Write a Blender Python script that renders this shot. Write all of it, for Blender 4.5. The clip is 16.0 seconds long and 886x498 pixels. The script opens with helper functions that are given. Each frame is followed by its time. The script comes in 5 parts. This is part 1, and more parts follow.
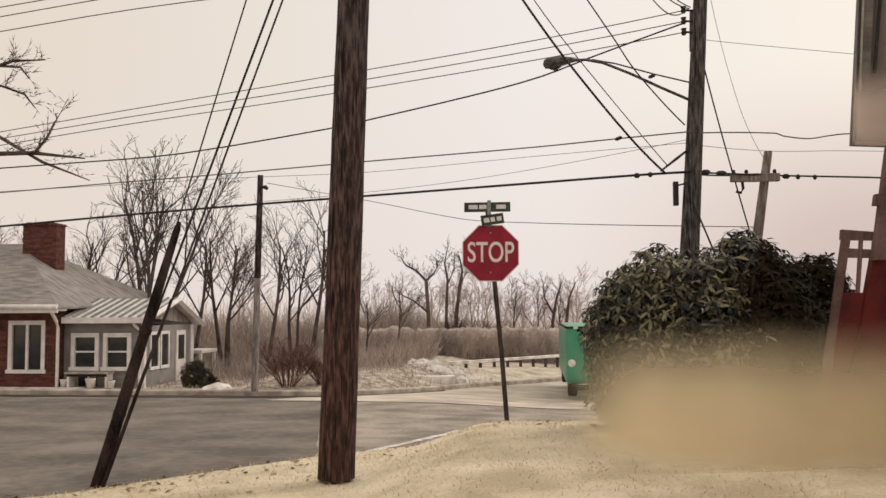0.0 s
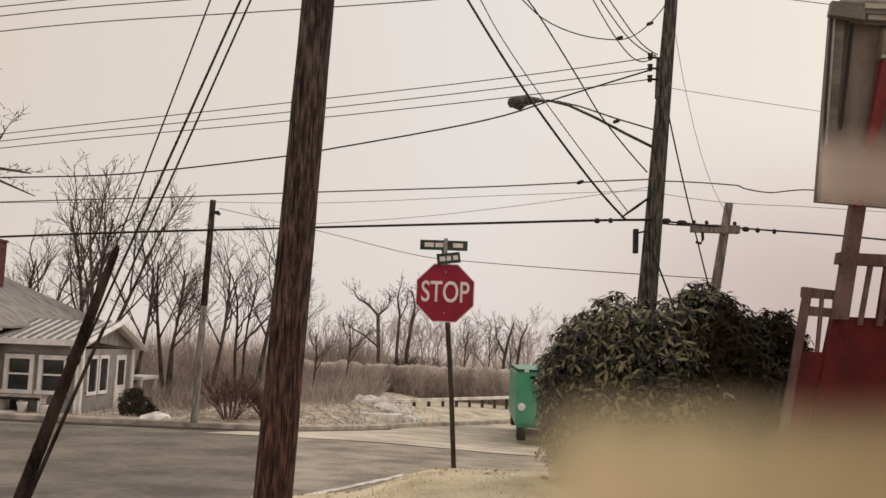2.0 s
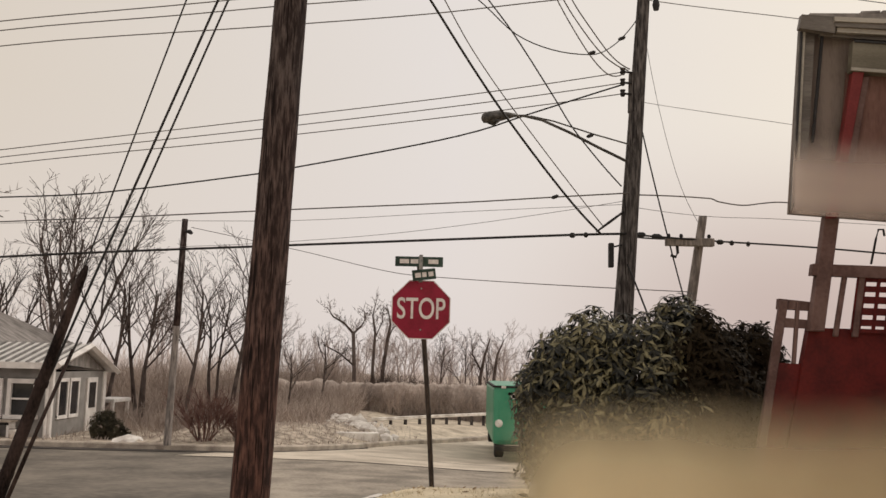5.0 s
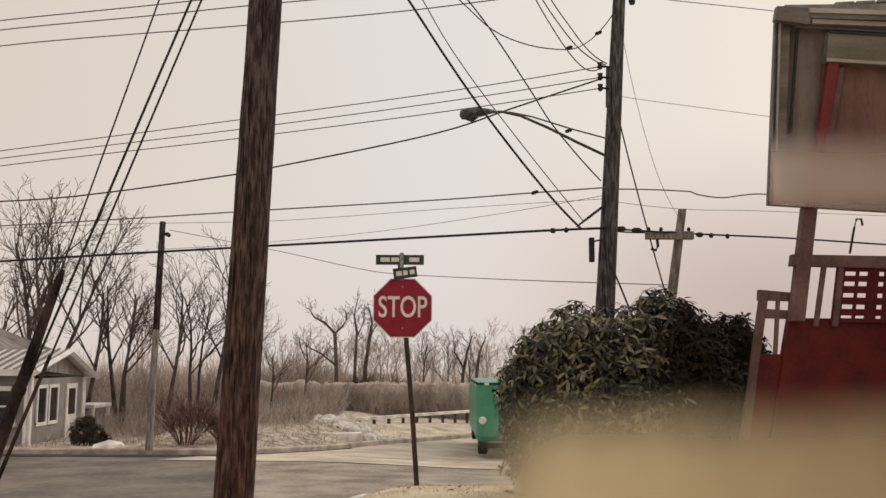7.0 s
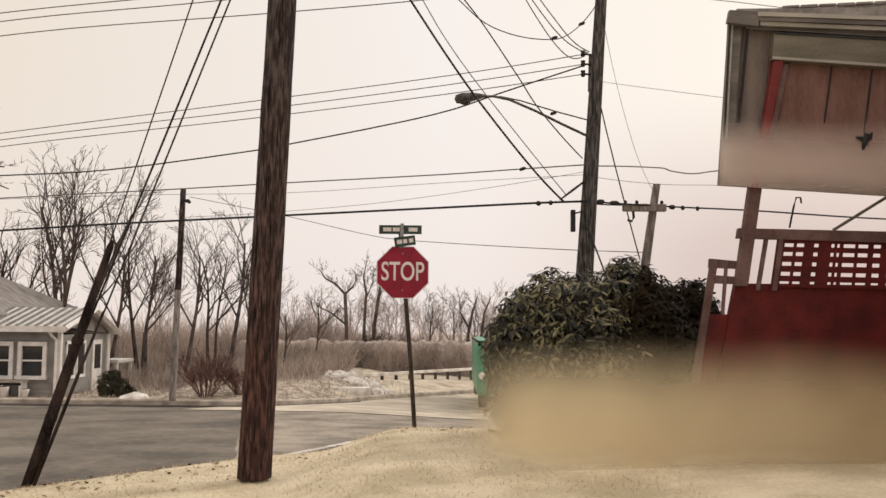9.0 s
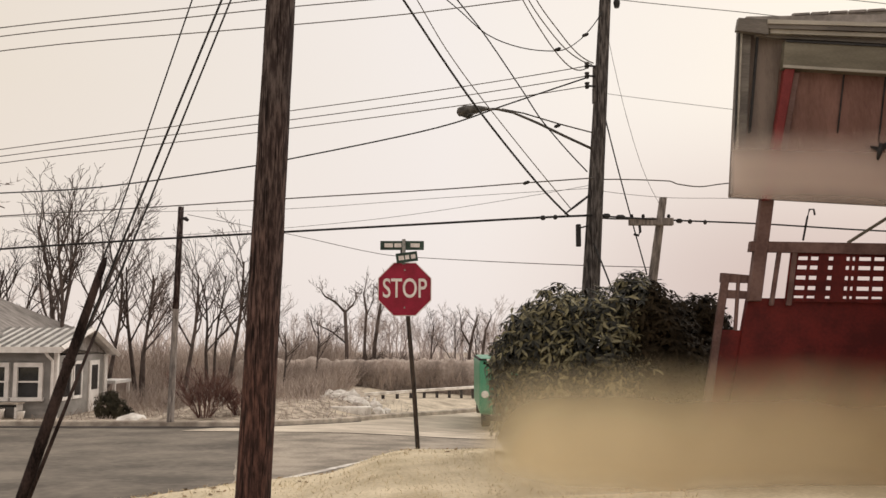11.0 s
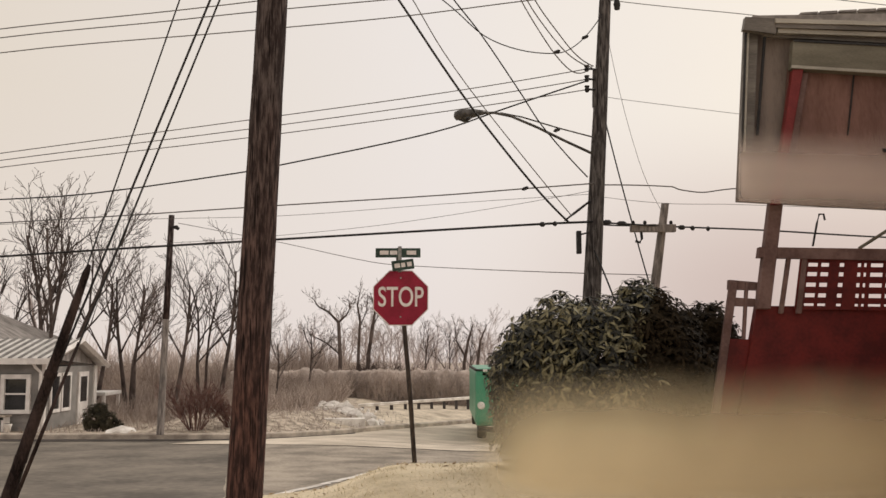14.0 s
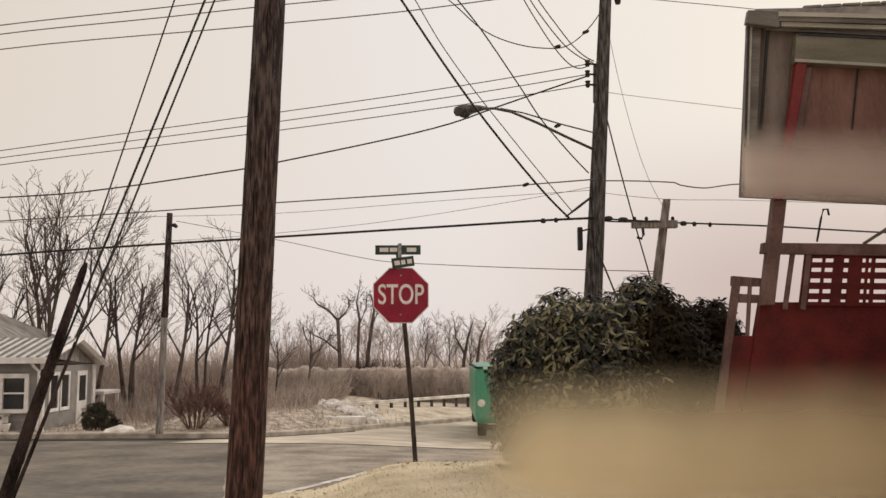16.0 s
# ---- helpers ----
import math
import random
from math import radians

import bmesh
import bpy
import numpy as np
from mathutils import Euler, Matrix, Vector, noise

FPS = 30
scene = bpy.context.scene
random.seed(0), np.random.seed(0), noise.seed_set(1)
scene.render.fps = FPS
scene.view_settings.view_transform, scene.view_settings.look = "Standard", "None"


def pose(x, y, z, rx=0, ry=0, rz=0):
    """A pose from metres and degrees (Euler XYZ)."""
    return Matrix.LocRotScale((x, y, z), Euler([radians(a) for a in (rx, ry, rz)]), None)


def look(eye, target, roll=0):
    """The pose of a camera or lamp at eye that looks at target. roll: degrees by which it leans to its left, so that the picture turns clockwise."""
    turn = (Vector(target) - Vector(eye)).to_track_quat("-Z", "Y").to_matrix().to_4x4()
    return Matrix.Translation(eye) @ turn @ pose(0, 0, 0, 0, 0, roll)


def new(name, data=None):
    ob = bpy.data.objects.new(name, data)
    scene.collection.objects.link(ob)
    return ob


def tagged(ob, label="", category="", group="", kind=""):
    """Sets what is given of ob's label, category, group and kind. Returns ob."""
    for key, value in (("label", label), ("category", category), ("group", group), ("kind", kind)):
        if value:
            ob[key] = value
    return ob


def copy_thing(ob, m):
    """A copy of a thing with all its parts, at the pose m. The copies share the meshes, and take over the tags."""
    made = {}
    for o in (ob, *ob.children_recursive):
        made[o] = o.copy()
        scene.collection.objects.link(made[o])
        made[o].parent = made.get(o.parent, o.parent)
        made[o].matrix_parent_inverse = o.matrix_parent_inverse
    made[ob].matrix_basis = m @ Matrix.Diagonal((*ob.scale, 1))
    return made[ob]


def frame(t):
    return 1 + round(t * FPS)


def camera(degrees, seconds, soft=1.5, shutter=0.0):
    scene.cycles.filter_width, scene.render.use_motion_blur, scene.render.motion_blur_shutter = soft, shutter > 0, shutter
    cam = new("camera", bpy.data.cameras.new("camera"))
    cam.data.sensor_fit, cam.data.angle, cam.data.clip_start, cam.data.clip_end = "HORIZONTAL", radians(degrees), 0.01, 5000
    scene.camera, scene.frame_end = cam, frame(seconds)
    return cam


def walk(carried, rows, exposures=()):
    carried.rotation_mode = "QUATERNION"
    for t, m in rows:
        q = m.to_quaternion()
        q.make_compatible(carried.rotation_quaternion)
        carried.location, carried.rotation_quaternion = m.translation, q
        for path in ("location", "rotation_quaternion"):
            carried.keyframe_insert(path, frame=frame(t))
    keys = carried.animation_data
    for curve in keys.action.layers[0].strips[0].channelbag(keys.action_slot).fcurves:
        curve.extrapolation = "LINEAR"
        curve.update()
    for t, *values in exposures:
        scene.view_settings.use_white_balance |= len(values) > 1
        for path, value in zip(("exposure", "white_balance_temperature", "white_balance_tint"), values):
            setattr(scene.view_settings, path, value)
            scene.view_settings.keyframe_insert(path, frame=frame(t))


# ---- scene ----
cam = camera(52.0, 16.0)
# seconds, eye in metres, turn in degrees
PATH = [
    (0.00, -0.065, 0.306, 1.468, 93.68, 0.27, 5.45),
    (0.25, -0.061, 0.312, 1.482, 94.84, -0.40, 5.20),
    (0.50, -0.050, 0.299, 1.496, 96.84, -1.57, 4.81),
    (1.00, 0.019, 0.018, 1.520, 97.65, -2.52, 2.52),
    (1.50, -0.002, 0.192, 1.532, 96.15, -2.25, 2.37),
    (2.00, -0.093, 0.674, 1.534, 95.95, -2.28, 2.37),
    (2.50, -0.103, 0.784, 1.548, 96.58, -2.14, 1.68),
    (3.00, -0.100, 0.734, 1.531, 96.74, -2.18, 1.61),
    (3.50, -0.103, 0.771, 1.535, 96.86, -2.20, 1.44),
    (4.00, -0.096, 0.738, 1.537, 96.95, -2.09, 1.39),
    (6.50, -0.116, 0.784, 1.530, 97.11, -0.29, -0.13),
    (7.00, -0.110, 0.798, 1.531, 96.96, -0.22, -0.25),
    (7.50, -0.122, 0.854, 1.532, 96.78, -0.35, -0.37),
    (8.00, -0.094, 0.668, 1.538, 96.43, -0.66, -0.12),
    (8.50, 0.014, -0.036, 1.504, 95.45, -0.91, 0.39),
    (9.00, 0.106, -0.694, 1.499, 94.50, -0.53, 0.41),
    (9.50, 0.174, -1.086, 1.499, 94.71, -0.59, 0.78),
    (9.70, 0.174, -1.086, 1.499, 95.17, -0.59, 0.89),
    (12.00, -0.023, 0.103, 1.503, 95.65, 0.25, -0.02),
    (12.50, -0.019, 0.102, 1.503, 95.49, 0.28, -0.07),
    (13.00, -0.016, 0.063, 1.499, 95.57, 0.21, -0.05),
    (13.50, 0.000, -0.014, 1.501, 96.03, 0.02, 0.07),
    (14.00, -0.000, 0.000, 1.500, 96.25, -0.00, -0.00),
    (14.50, -0.006, 0.008, 1.500, 96.10, 0.17, -0.20),
    (15.00, -0.013, 0.036, 1.509, 95.90, 0.32, -0.30),
    (15.50, -0.022, 0.081, 1.500, 95.94, 0.22, -0.18),
    (16.00, -0.020, 0.104, 1.504, 96.09, 0.21, -0.05),
]
walk(cam, [(t, pose(x, y, z, rx, ry, rz)) for t, x, y, z, rx, ry, rz in PATH],
     exposures=[(0.0, 0.17), (0.8, 0.0), (1.5, 0.02), (4.0, 0.0), (7.5, 0.0), (8.5, 0.17), (9.5, 0.30), (11.8, 0.18), (12.6, 0.16), (13.5, 0.13), (16.0, 0.10)])

# ---- world and sun: bright overcast afternoon ----
world = bpy.data.worlds.new("overcast_sky")
scene.world = world
world.use_nodes = True
wn, wl = world.node_tree.nodes, world.node_tree.links
wn.clear()
w_out = wn.new("ShaderNodeOutputWorld")
w_bg = wn.new("ShaderNodeBackground")
w_sky = wn.new("ShaderNodeTexSky")
w_sky.sky_type = "NISHITA"
w_sky.sun_disc = False
w_sky.sun_elevation, w_sky.sun_rotation = radians(35), radians(50)
w_sky.dust_density, w_sky.air_density = 6.0, 1.0
w_dim = wn.new("ShaderNodeMix")
w_dim.data_type, w_dim.blend_type = "RGBA", "MULTIPLY"
w_dim.inputs[0].default_value = 1.0
w_dim.inputs[7].default_value = (0.08, 0.08, 0.08, 1)
wl.new(w_sky.outputs[0], w_dim.inputs[6])
# cloud deck: soft uneven off-white
w_co = wn.new("ShaderNodeTexCoord")
w_no = wn.new("ShaderNodeTexNoise")
w_no.inputs["Scale"].default_value, w_no.inputs["Detail"].default_value = 1.6, 3.0
wl.new(w_co.outputs["Generated"], w_no.inputs["Vector"])
w_ra = wn.new("ShaderNodeValToRGB")
w_ra.color_ramp.elements[0].position, w_ra.color_ramp.elements[1].position = 0.0, 1.0
w_ra.color_ramp.elements[0].color = (0.74, 0.65, 0.55, 1)
w_ra.color_ramp.elements[1].color = (0.885, 0.795, 0.67, 1)
w_ra.color_ramp.elements.new(0.5).color = (0.815, 0.752, 0.708, 1)
w_sep = wn.new("ShaderNodeSeparateXYZ")
wl.new(w_co.outputs["Generated"], w_sep.inputs[0])
w_side = wn.new("ShaderNodeMath")
w_side.operation = "MULTIPLY_ADD"
w_side.inputs[1].default_value = 0.16
wl.new(w_no.outputs["Fac"], w_side.inputs[0])
wl.new(w_sep.outputs["X"], w_side.inputs[2])
w_fit = wn.new("ShaderNodeMapRange")
w_fit.inputs["From Min"].default_value, w_fit.inputs["From Max"].default_value = -0.42, 0.58
wl.new(w_side.outputs[0], w_fit.inputs["Value"])
wl.new(w_fit.outputs[0], w_ra.inputs["Fac"])
w_mix = wn.new("ShaderNodeMix")
w_mix.data_type = "RGBA"
w_mix.inputs[0].default_value = 0.93
wl.new(w_dim.outputs[2], w_mix.inputs[6])
w_low = wn.new("ShaderNodeMapRange")
w_low.inputs["From Min"].default_value, w_low.inputs["From Max"].default_value = 0.0, 0.26
w_low.inputs["To Min"].default_value, w_low.inputs["To Max"].default_value = 0.6, 0.0
wl.new(w_sep.outputs["Z"], w_low.inputs["Value"])
w_haze = wn.new("ShaderNodeMix")
w_haze.data_type = "RGBA"
wl.new(w_low.outputs[0], w_haze.inputs[0])
wl.new(w_ra.outputs["Color"], w_haze.inputs[6])
w_haze.inputs[7].default_value = (0.77, 0.68, 0.655, 1)
w_east, w_lowe, w_both, w_pink = wn.new("ShaderNodeMapRange"), wn.new("ShaderNodeMapRange"), wn.new("ShaderNodeMath"), wn.new("ShaderNodeMix")
w_east.interpolation_type = w_lowe.interpolation_type = "SMOOTHSTEP"
w_east.inputs["From Min"].default_value, w_east.inputs["From Max"].default_value = 0.0, 0.36
w_lowe.inputs["From Min"].default_value, w_lowe.inputs["From Max"].default_value = 0.26, 0.06
w_lowe.inputs["To Max"].default_value = 0.8
wl.new(w_sep.outputs["X"], w_east.inputs["Value"])
wl.new(w_sep.outputs["Z"], w_lowe.inputs["Value"])
w_both.operation = "MULTIPLY"
wl.new(w_east.outputs[0], w_both.inputs[0])
wl.new(w_lowe.outputs[0], w_both.inputs[1])
w_pink.data_type = "RGBA"
wl.new(w_both.outputs[0], w_pink.inputs[0])
wl.new(w_haze.outputs[2], w_pink.inputs[6])
w_pink.inputs[7].default_value = (0.535, 0.41, 0.382, 1)
wl.new(w_pink.outputs[2], w_mix.inputs[7])
wl.new(w_mix.outputs[2], w_bg.inputs["Color"])
w_bg.inputs["Strength"].default_value = 1.0
wl.new(w_bg.outputs[0], w_out.inputs["Surface"])

sun = new("sun", bpy.data.lights.new("sun", "SUN"))
sun.data.energy, sun.data.angle, sun.data.color = 0.9, radians(14), (1.0, 0.95, 0.88)
sun.matrix_world = look((30, 39, 27), (0, 14, 0))


# ---- materials ----
def mat(name, a, b, scale=6.0, rough=0.8, bump=0.3, metal=0.0, fine=60.0, stretch=(1, 1, 1), per_object=0.0, distance=0.02, spec=0.3, per_island=0.0, lo=0.57, hi=0.89, shift=0.0):
    m = bpy.data.materials.new(name)
    m.use_nodes = True
    n, l = m.node_tree.nodes, m.node_tree.links
    p = n["Principled BSDF"]
    co, mp = n.new("ShaderNodeTexCoord"), n.new("ShaderNodeMapping")
    mp.inputs["Scale"].default_value = stretch
    l.new(co.outputs["Object"], mp.inputs["Vector"])
    big, small = n.new("ShaderNodeTexNoise"), n.new("ShaderNodeTexNoise")
    big.inputs["Scale"].default_value, big.inputs["Detail"].default_value = scale, 6.0
    small.inputs["Scale"].default_value, small.inputs["Detail"].default_value = fine, 3.0
    for t in (big, small):
        l.new(mp.outputs[0], t.inputs["Vector"])
    add = n.new("ShaderNodeMath")
    add.operation = "MULTIPLY_ADD"
    l.new(small.outputs["Fac"], add.inputs[0])
    add.inputs[1].default_value = 0.45
    l.new(big.outputs["Fac"], add.inputs[2])
    last = add.outputs[0]
    if per_object:
        info = n.new("ShaderNodeObjectInfo")
        more = n.new("ShaderNodeMath")
        more.operation = "MULTIPLY_ADD"
        l.new(info.outputs["Random"], more.inputs[0])
        more.inputs[1].default_value = per_object
        l.new(last, more.inputs[2])
        last = more.outputs[0]
    if per_island:
        geo, more = n.new("ShaderNodeNewGeometry"), n.new("ShaderNodeMath")
        more.operation = "MULTIPLY_ADD"
        l.new(geo.outputs["Random Per Island"], more.inputs[0])
        more.inputs[1].default_value = per_island
        l.new(last, more.inputs[2])
        last = more.outputs[0]
    if shift:
        down = n.new("ShaderNodeMath")
        down.operation = "SUBTRACT"
        l.new(last, down.inputs[0])
        down.inputs[1].default_value = shift
        last = down.outputs[0]
    ramp = n.new("ShaderNodeValToRGB")
    e = ramp.color_ramp.elements
    e[0].position, e[1].position = lo, hi + (per_object + per_island) * 0.85
    e[0].color, e[1].color = (*a, 1), (*b, 1)
    l.new(last, ramp.inputs["Fac"])
    l.new(ramp.outputs["Color"], p.inputs["Base Color"])
    p.inputs["Roughness"].default_value, p.inputs["Metallic"].default_value = rough, metal
    p.inputs["Specular IOR Level"].default_value = spec
    if bump:
        bp = n.new("ShaderNodeBump")
        bp.inputs["Strength"].default_value, bp.inputs["Distance"].default_value = bump, distance
        l.new(add.outputs[0], bp.inputs["Height"])
        l.new(bp.outputs[0], p.inputs["Normal"])
    return m




def pole_wood(name, low, high, dark, turn_z=(1.0, 5.0)):
    """Split, streaky pole wood: reddish where the old treatment shows, greyer where it has weathered off."""
    m = bpy.data.materials.new(name)
    m.use_nodes = True
    n, l = m.node_tree.nodes, m.node_tree.links
    p = n["Principled BSDF"]
    co, sep = n.new("ShaderNodeTexCoord"), n.new("ShaderNodeSeparateXYZ")
    l.new(co.outputs["Object"], sep.inputs[0])

    def grain(stretch, detail):
        mp, no = n.new("ShaderNodeMapping"), n.new("ShaderNodeTexNoise")
        mp.inputs["Scale"].default_value = stretch
        no.inputs["Scale"].default_value, no.inputs["Detail"].default_value, no.inputs["Roughness"].default_value = 1.0, detail, 0.62
        l.new(co.outputs["Object"], mp.inputs["Vector"])
        l.new(mp.outputs[0], no.inputs["Vector"])
        return no.outputs["Fac"]

    streak, split, patch = grain((24, 24, 4.2), 5.0), grain((46, 46, 1.8), 2.0), grain((3, 3, 1.1), 3.0)
    tint = n.new("ShaderNodeMapRange")
    tint.inputs["From Min"].default_value, tint.inputs["From Max"].default_value = turn_z
    up = n.new("ShaderNodeMath")
    up.operation = "MULTIPLY_ADD"
    up.inputs[1].default_value = 3.5
    l.new(patch, up.inputs[0])
    l.new(sep.outputs["Z"], up.inputs[2])
    l.new(up.outputs[0], tint.inputs["Value"])
    wood = n.new("ShaderNodeMix")
    wood.data_type = "RGBA"
    wood.inputs[6].default_value, wood.inputs[7].default_value = (*low, 1), (*high, 1)
    l.new(tint.outputs[0], wood.inputs[0])
    ramp = n.new("ShaderNodeValToRGB")
    e = ramp.color_ramp.elements
    e[0].position, e[1].position = 0.42, 0.68
    e[0].color, e[1].color = (0.10, 0.10, 0.10, 1), (1, 1, 1, 1)
    l.new(streak, ramp.inputs["Fac"])
    body = n.new("ShaderNodeMix")
    body.data_type = "RGBA"
    l.new(ramp.outputs["Color"], body.inputs[0])
    body.inputs[6].default_value = (*dark, 1)
    l.new(wood.outputs[2], body.inputs[7])
    crack = n.new("ShaderNodeMapRange")
    crack.inputs["From Min"].default_value, crack.inputs["From Max"].default_value = 0.56, 0.62
    l.new(split, crack.inputs["Value"])
    split_mix = n.new("ShaderNodeMix")
    split_mix.data_type = "RGBA"
    l.new(crack.outputs[0], split_mix.inputs[0])
    l.new(body.outputs[2], split_mix.inputs[6])
    split_mix.inputs[7].default_value = (*[c * 0.6 for c in dark], 1)
    l.new(split_mix.outputs[2], p.inputs["Base Color"])
    p.inputs["Roughness"].default_value, p.inputs["Specular IOR Level"].default_value = 0.9, 0.15
    bp = n.new("ShaderNodeBump")
    bp.inputs["Strength"].default_value, bp.inputs["Distance"].default_value = 0.8, 0.015
    l.new(streak, bp.inputs["Height"])
    l.new(bp.outputs[0], p.inputs["Normal"])
    return m


M_POLE = pole_wood("weathered_pole_wood", (0.142, 0.073, 0.061), (0.132, 0.105, 0.102), (0.018, 0.011, 0.011), (2.4, 6.2))
M_POLE_GREY = pole_wood("grey_pole_wood", (0.165, 0.148, 0.143), (0.175, 0.158, 0.154), (0.034, 0.030, 0.031))
M_GUARD = mat("guy_guard_plastic", (0.010, 0.007, 0.007), (0.055, 0.038, 0.036), 6.0, 0.85, 0.3, stretch=(1, 1, 0.4), spec=0.08)
M_CABLE = mat("black_cable", (0.012, 0.011, 0.012), (0.03, 0.028, 0.03), 8.0, 0.6, 0.0)
M_WIRE = mat("weathered_wire", (0.09, 0.08, 0.08), (0.17, 0.155, 0.15), 8.0, 0.5, 0.0)
M_STEEL = mat("galvanised_steel", (0.16, 0.16, 0.16), (0.34, 0.33, 0.32), 14.0, 0.45, 0.15, metal=0.6)
M_LAMP = mat("dull_lamp_grey", (0.05, 0.047, 0.045), (0.13, 0.12, 0.115), 14.0, 0.5, 0.15, metal=0.4)
M_POLE_PALE = mat("pale_pole_wood", (0.12, 0.105, 0.10), (0.34, 0.30, 0.28), 7.0, 0.9, 0.5, fine=30.0, stretch=(3.0, 3.0, 0.4))
M_POST = mat("dull_sign_post", (0.025, 0.02, 0.018), (0.075, 0.055, 0.045), 20.0, 0.6, 0.2, metal=0.3, stretch=(1, 1, 0.3))
M_RED = mat("sign_red", (0.21, 0.005, 0.024), (0.32, 0.010, 0.042), 5.0, 0.45, 0.03)
M_WHITE = mat("sign_white", (0.66, 0.60, 0.60), (0.85, 0.80, 0.80), 8.0, 0.5, 0.03)
M_SIGN_GREEN = mat("sign_green", (0.015, 0.03, 0.024), (0.05, 0.085, 0.07), 9.0, 0.5, 0.03)
M_GRASS = mat("dead_lawn", (0.52, 0.435, 0.295), (0.82, 0.71, 0.53), 1.1, 0.95, 0.8, fine=26.0, distance=0.03)
M_BLADE = mat("dry_grass_blade", (0.50, 0.41, 0.265), (0.82, 0.71, 0.52), 3.0, 0.9, 0.0)
M_LITTER = mat("fallen_leaf", (0.16, 0.10, 0.05), (0.40, 0.28, 0.16), 5.0, 0.9, 0.0)
M_FIELD = mat("winter_field", (0.22, 0.18, 0.145), (0.60, 0.51, 0.42), 4.0, 0.95, 0.1, fine=13.0)
M_VERGE = mat("pale_verge_grass", (0.36, 0.305, 0.24), (0.68, 0.59, 0.475), 1.6, 0.95, 0.1, fine=9.0)
M_ROAD = mat("worn_asphalt", (0.108, 0.093, 0.079), (0.235, 0.203, 0.170), 0.7, 0.85, 0.3, fine=7.0, distance=0.008)
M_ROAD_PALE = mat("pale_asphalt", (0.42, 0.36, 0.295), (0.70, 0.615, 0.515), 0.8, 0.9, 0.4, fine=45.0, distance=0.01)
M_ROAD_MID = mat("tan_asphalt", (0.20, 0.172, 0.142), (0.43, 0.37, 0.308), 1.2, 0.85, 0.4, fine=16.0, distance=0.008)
M_GUTTER_SHADOW = mat("gutter_dirt", (0.025, 0.021, 0.019), (0.085, 0.07, 0.062), 3.0, 0.85, 0.1)
M_SEAM = mat("asphalt_seam", (0.17, 0.145, 0.122), (0.30, 0.258, 0.215), 5.0, 0.8, 0.1)
M_KERB = mat("old_concrete", (0.28, 0.235, 0.20), (0.60, 0.52, 0.445), 2.5, 0.9, 0.4)
M_BRICK = mat("house_brick", (0.068, 0.026, 0.022), (0.165, 0.062, 0.050), 3.5, 0.9, 0.4, fine=22.0, stretch=(1, 1, 3))
M_SIDING = mat("grey_siding", (0.21, 0.198, 0.190), (0.32, 0.30, 0.288), 2.0, 0.7, 0.15)
M_TRIM = mat("white_trim", (0.68, 0.637, 0.62), (0.86, 0.82, 0.80), 4.0, 0.6, 0.1)
M_SHINGLE = mat("grey_shingles", (0.19, 0.172, 0.164), (0.36, 0.328, 0.314), 2.0, 0.95, 0.5, fine=18.0, stretch=(1, 3, 1))
M_TIN = mat("white_tin_roof", (0.60, 0.575, 0.56), (0.80, 0.77, 0.755), 2.0, 0.45, 0.1)
M_RIB = mat("grey_seam_metal", (0.13, 0.12, 0.115), (0.24, 0.225, 0.215), 5.0, 0.6, 0.1)
# Sky light on the roof slope is put into this pale colour.
M_ROOF_SKYLIT = mat("sky_lit_shingles", (0.20, 0.182, 0.165), (0.46, 0.425, 0.39), 2.5, 0.9, 0.5, fine=20.0, stretch=(1, 1, 6))
M_GLASS = mat("dark_window_glass", (0.012, 0.013, 0.015), (0.04, 0.04, 0.045), 1.5, 0.08, 0.0, spec=0.6)
M_BARK = mat("grey_bark", (0.030, 0.022, 0.020), (0.14, 0.108, 0.097), 3.0, 0.95, 0.4, per_object=0.25)
# Distance haze is put into this bark colour; also serves pale dead weeds.
M_BARK_FAR = mat("hazed_bark_pale_weed", (0.30, 0.25, 0.24), (0.54, 0.47, 0.455), 3.0, 0.95, 0.0, per_object=0.2)
M_TWIG = mat("brown_twigs", (0.09, 0.07, 0.063), (0.27, 0.22, 0.20), 3.0, 0.95, 0.0)
# Far woods: air haze painted as a very pale base colour.
M_HAZE = mat("hazed_far_woods", (0.68, 0.605, 0.59), (0.84, 0.77, 0.75), 0.05, 0.95, 0.0, fine=0.6)
M_BRUSH = mat("winter_brush", (0.25, 0.204, 0.18), (0.60, 0.505, 0.45), 0.6, 0.95, 0.3, fine=5.0)
M_SHRUB = mat("reddish_twigs", (0.075, 0.036, 0.033), (0.24, 0.145, 0.125), 4.0, 0.95, 0.0)
M_ROCK = mat("pale_rubble", (0.52, 0.47, 0.435), (0.90, 0.86, 0.82), 2.5, 0.9, 0.5)
M_EVERGREEN = mat("dark_evergreen", (0.012, 0.011, 0.008), (0.065, 0.057, 0.038), 5.0, 0.85, 0.0, spec=0.1)
M_LEAF = mat("leathery_leaf", (0.009, 0.009, 0.005), (0.23, 0.205, 0.115), 2.2, 0.42, 0.0, fine=9.0, spec=0.32, per_island=0.6, lo=0.61, hi=0.42, shift=0.4)
# Darker copy of the bush leaf: porch shade is put into its colour.
M_LEAF_SHADED = mat("shaded_bush_leaf", (0.007, 0.005, 0.003), (0.030, 0.022, 0.013), 1.5, 0.75, 0.0, fine=9.0, spec=0.06, per_island=0.3)
M_HEDGE = mat("hedge_twigs", (0.25, 0.204, 0.18), (0.55, 0.46, 0.41), 0.9, 0.95, 0.5, fine=9.0)
M_STEM = mat("shrub_stem", (0.03, 0.02, 0.014), (0.09, 0.06, 0.04), 6.0, 0.9, 0.2)
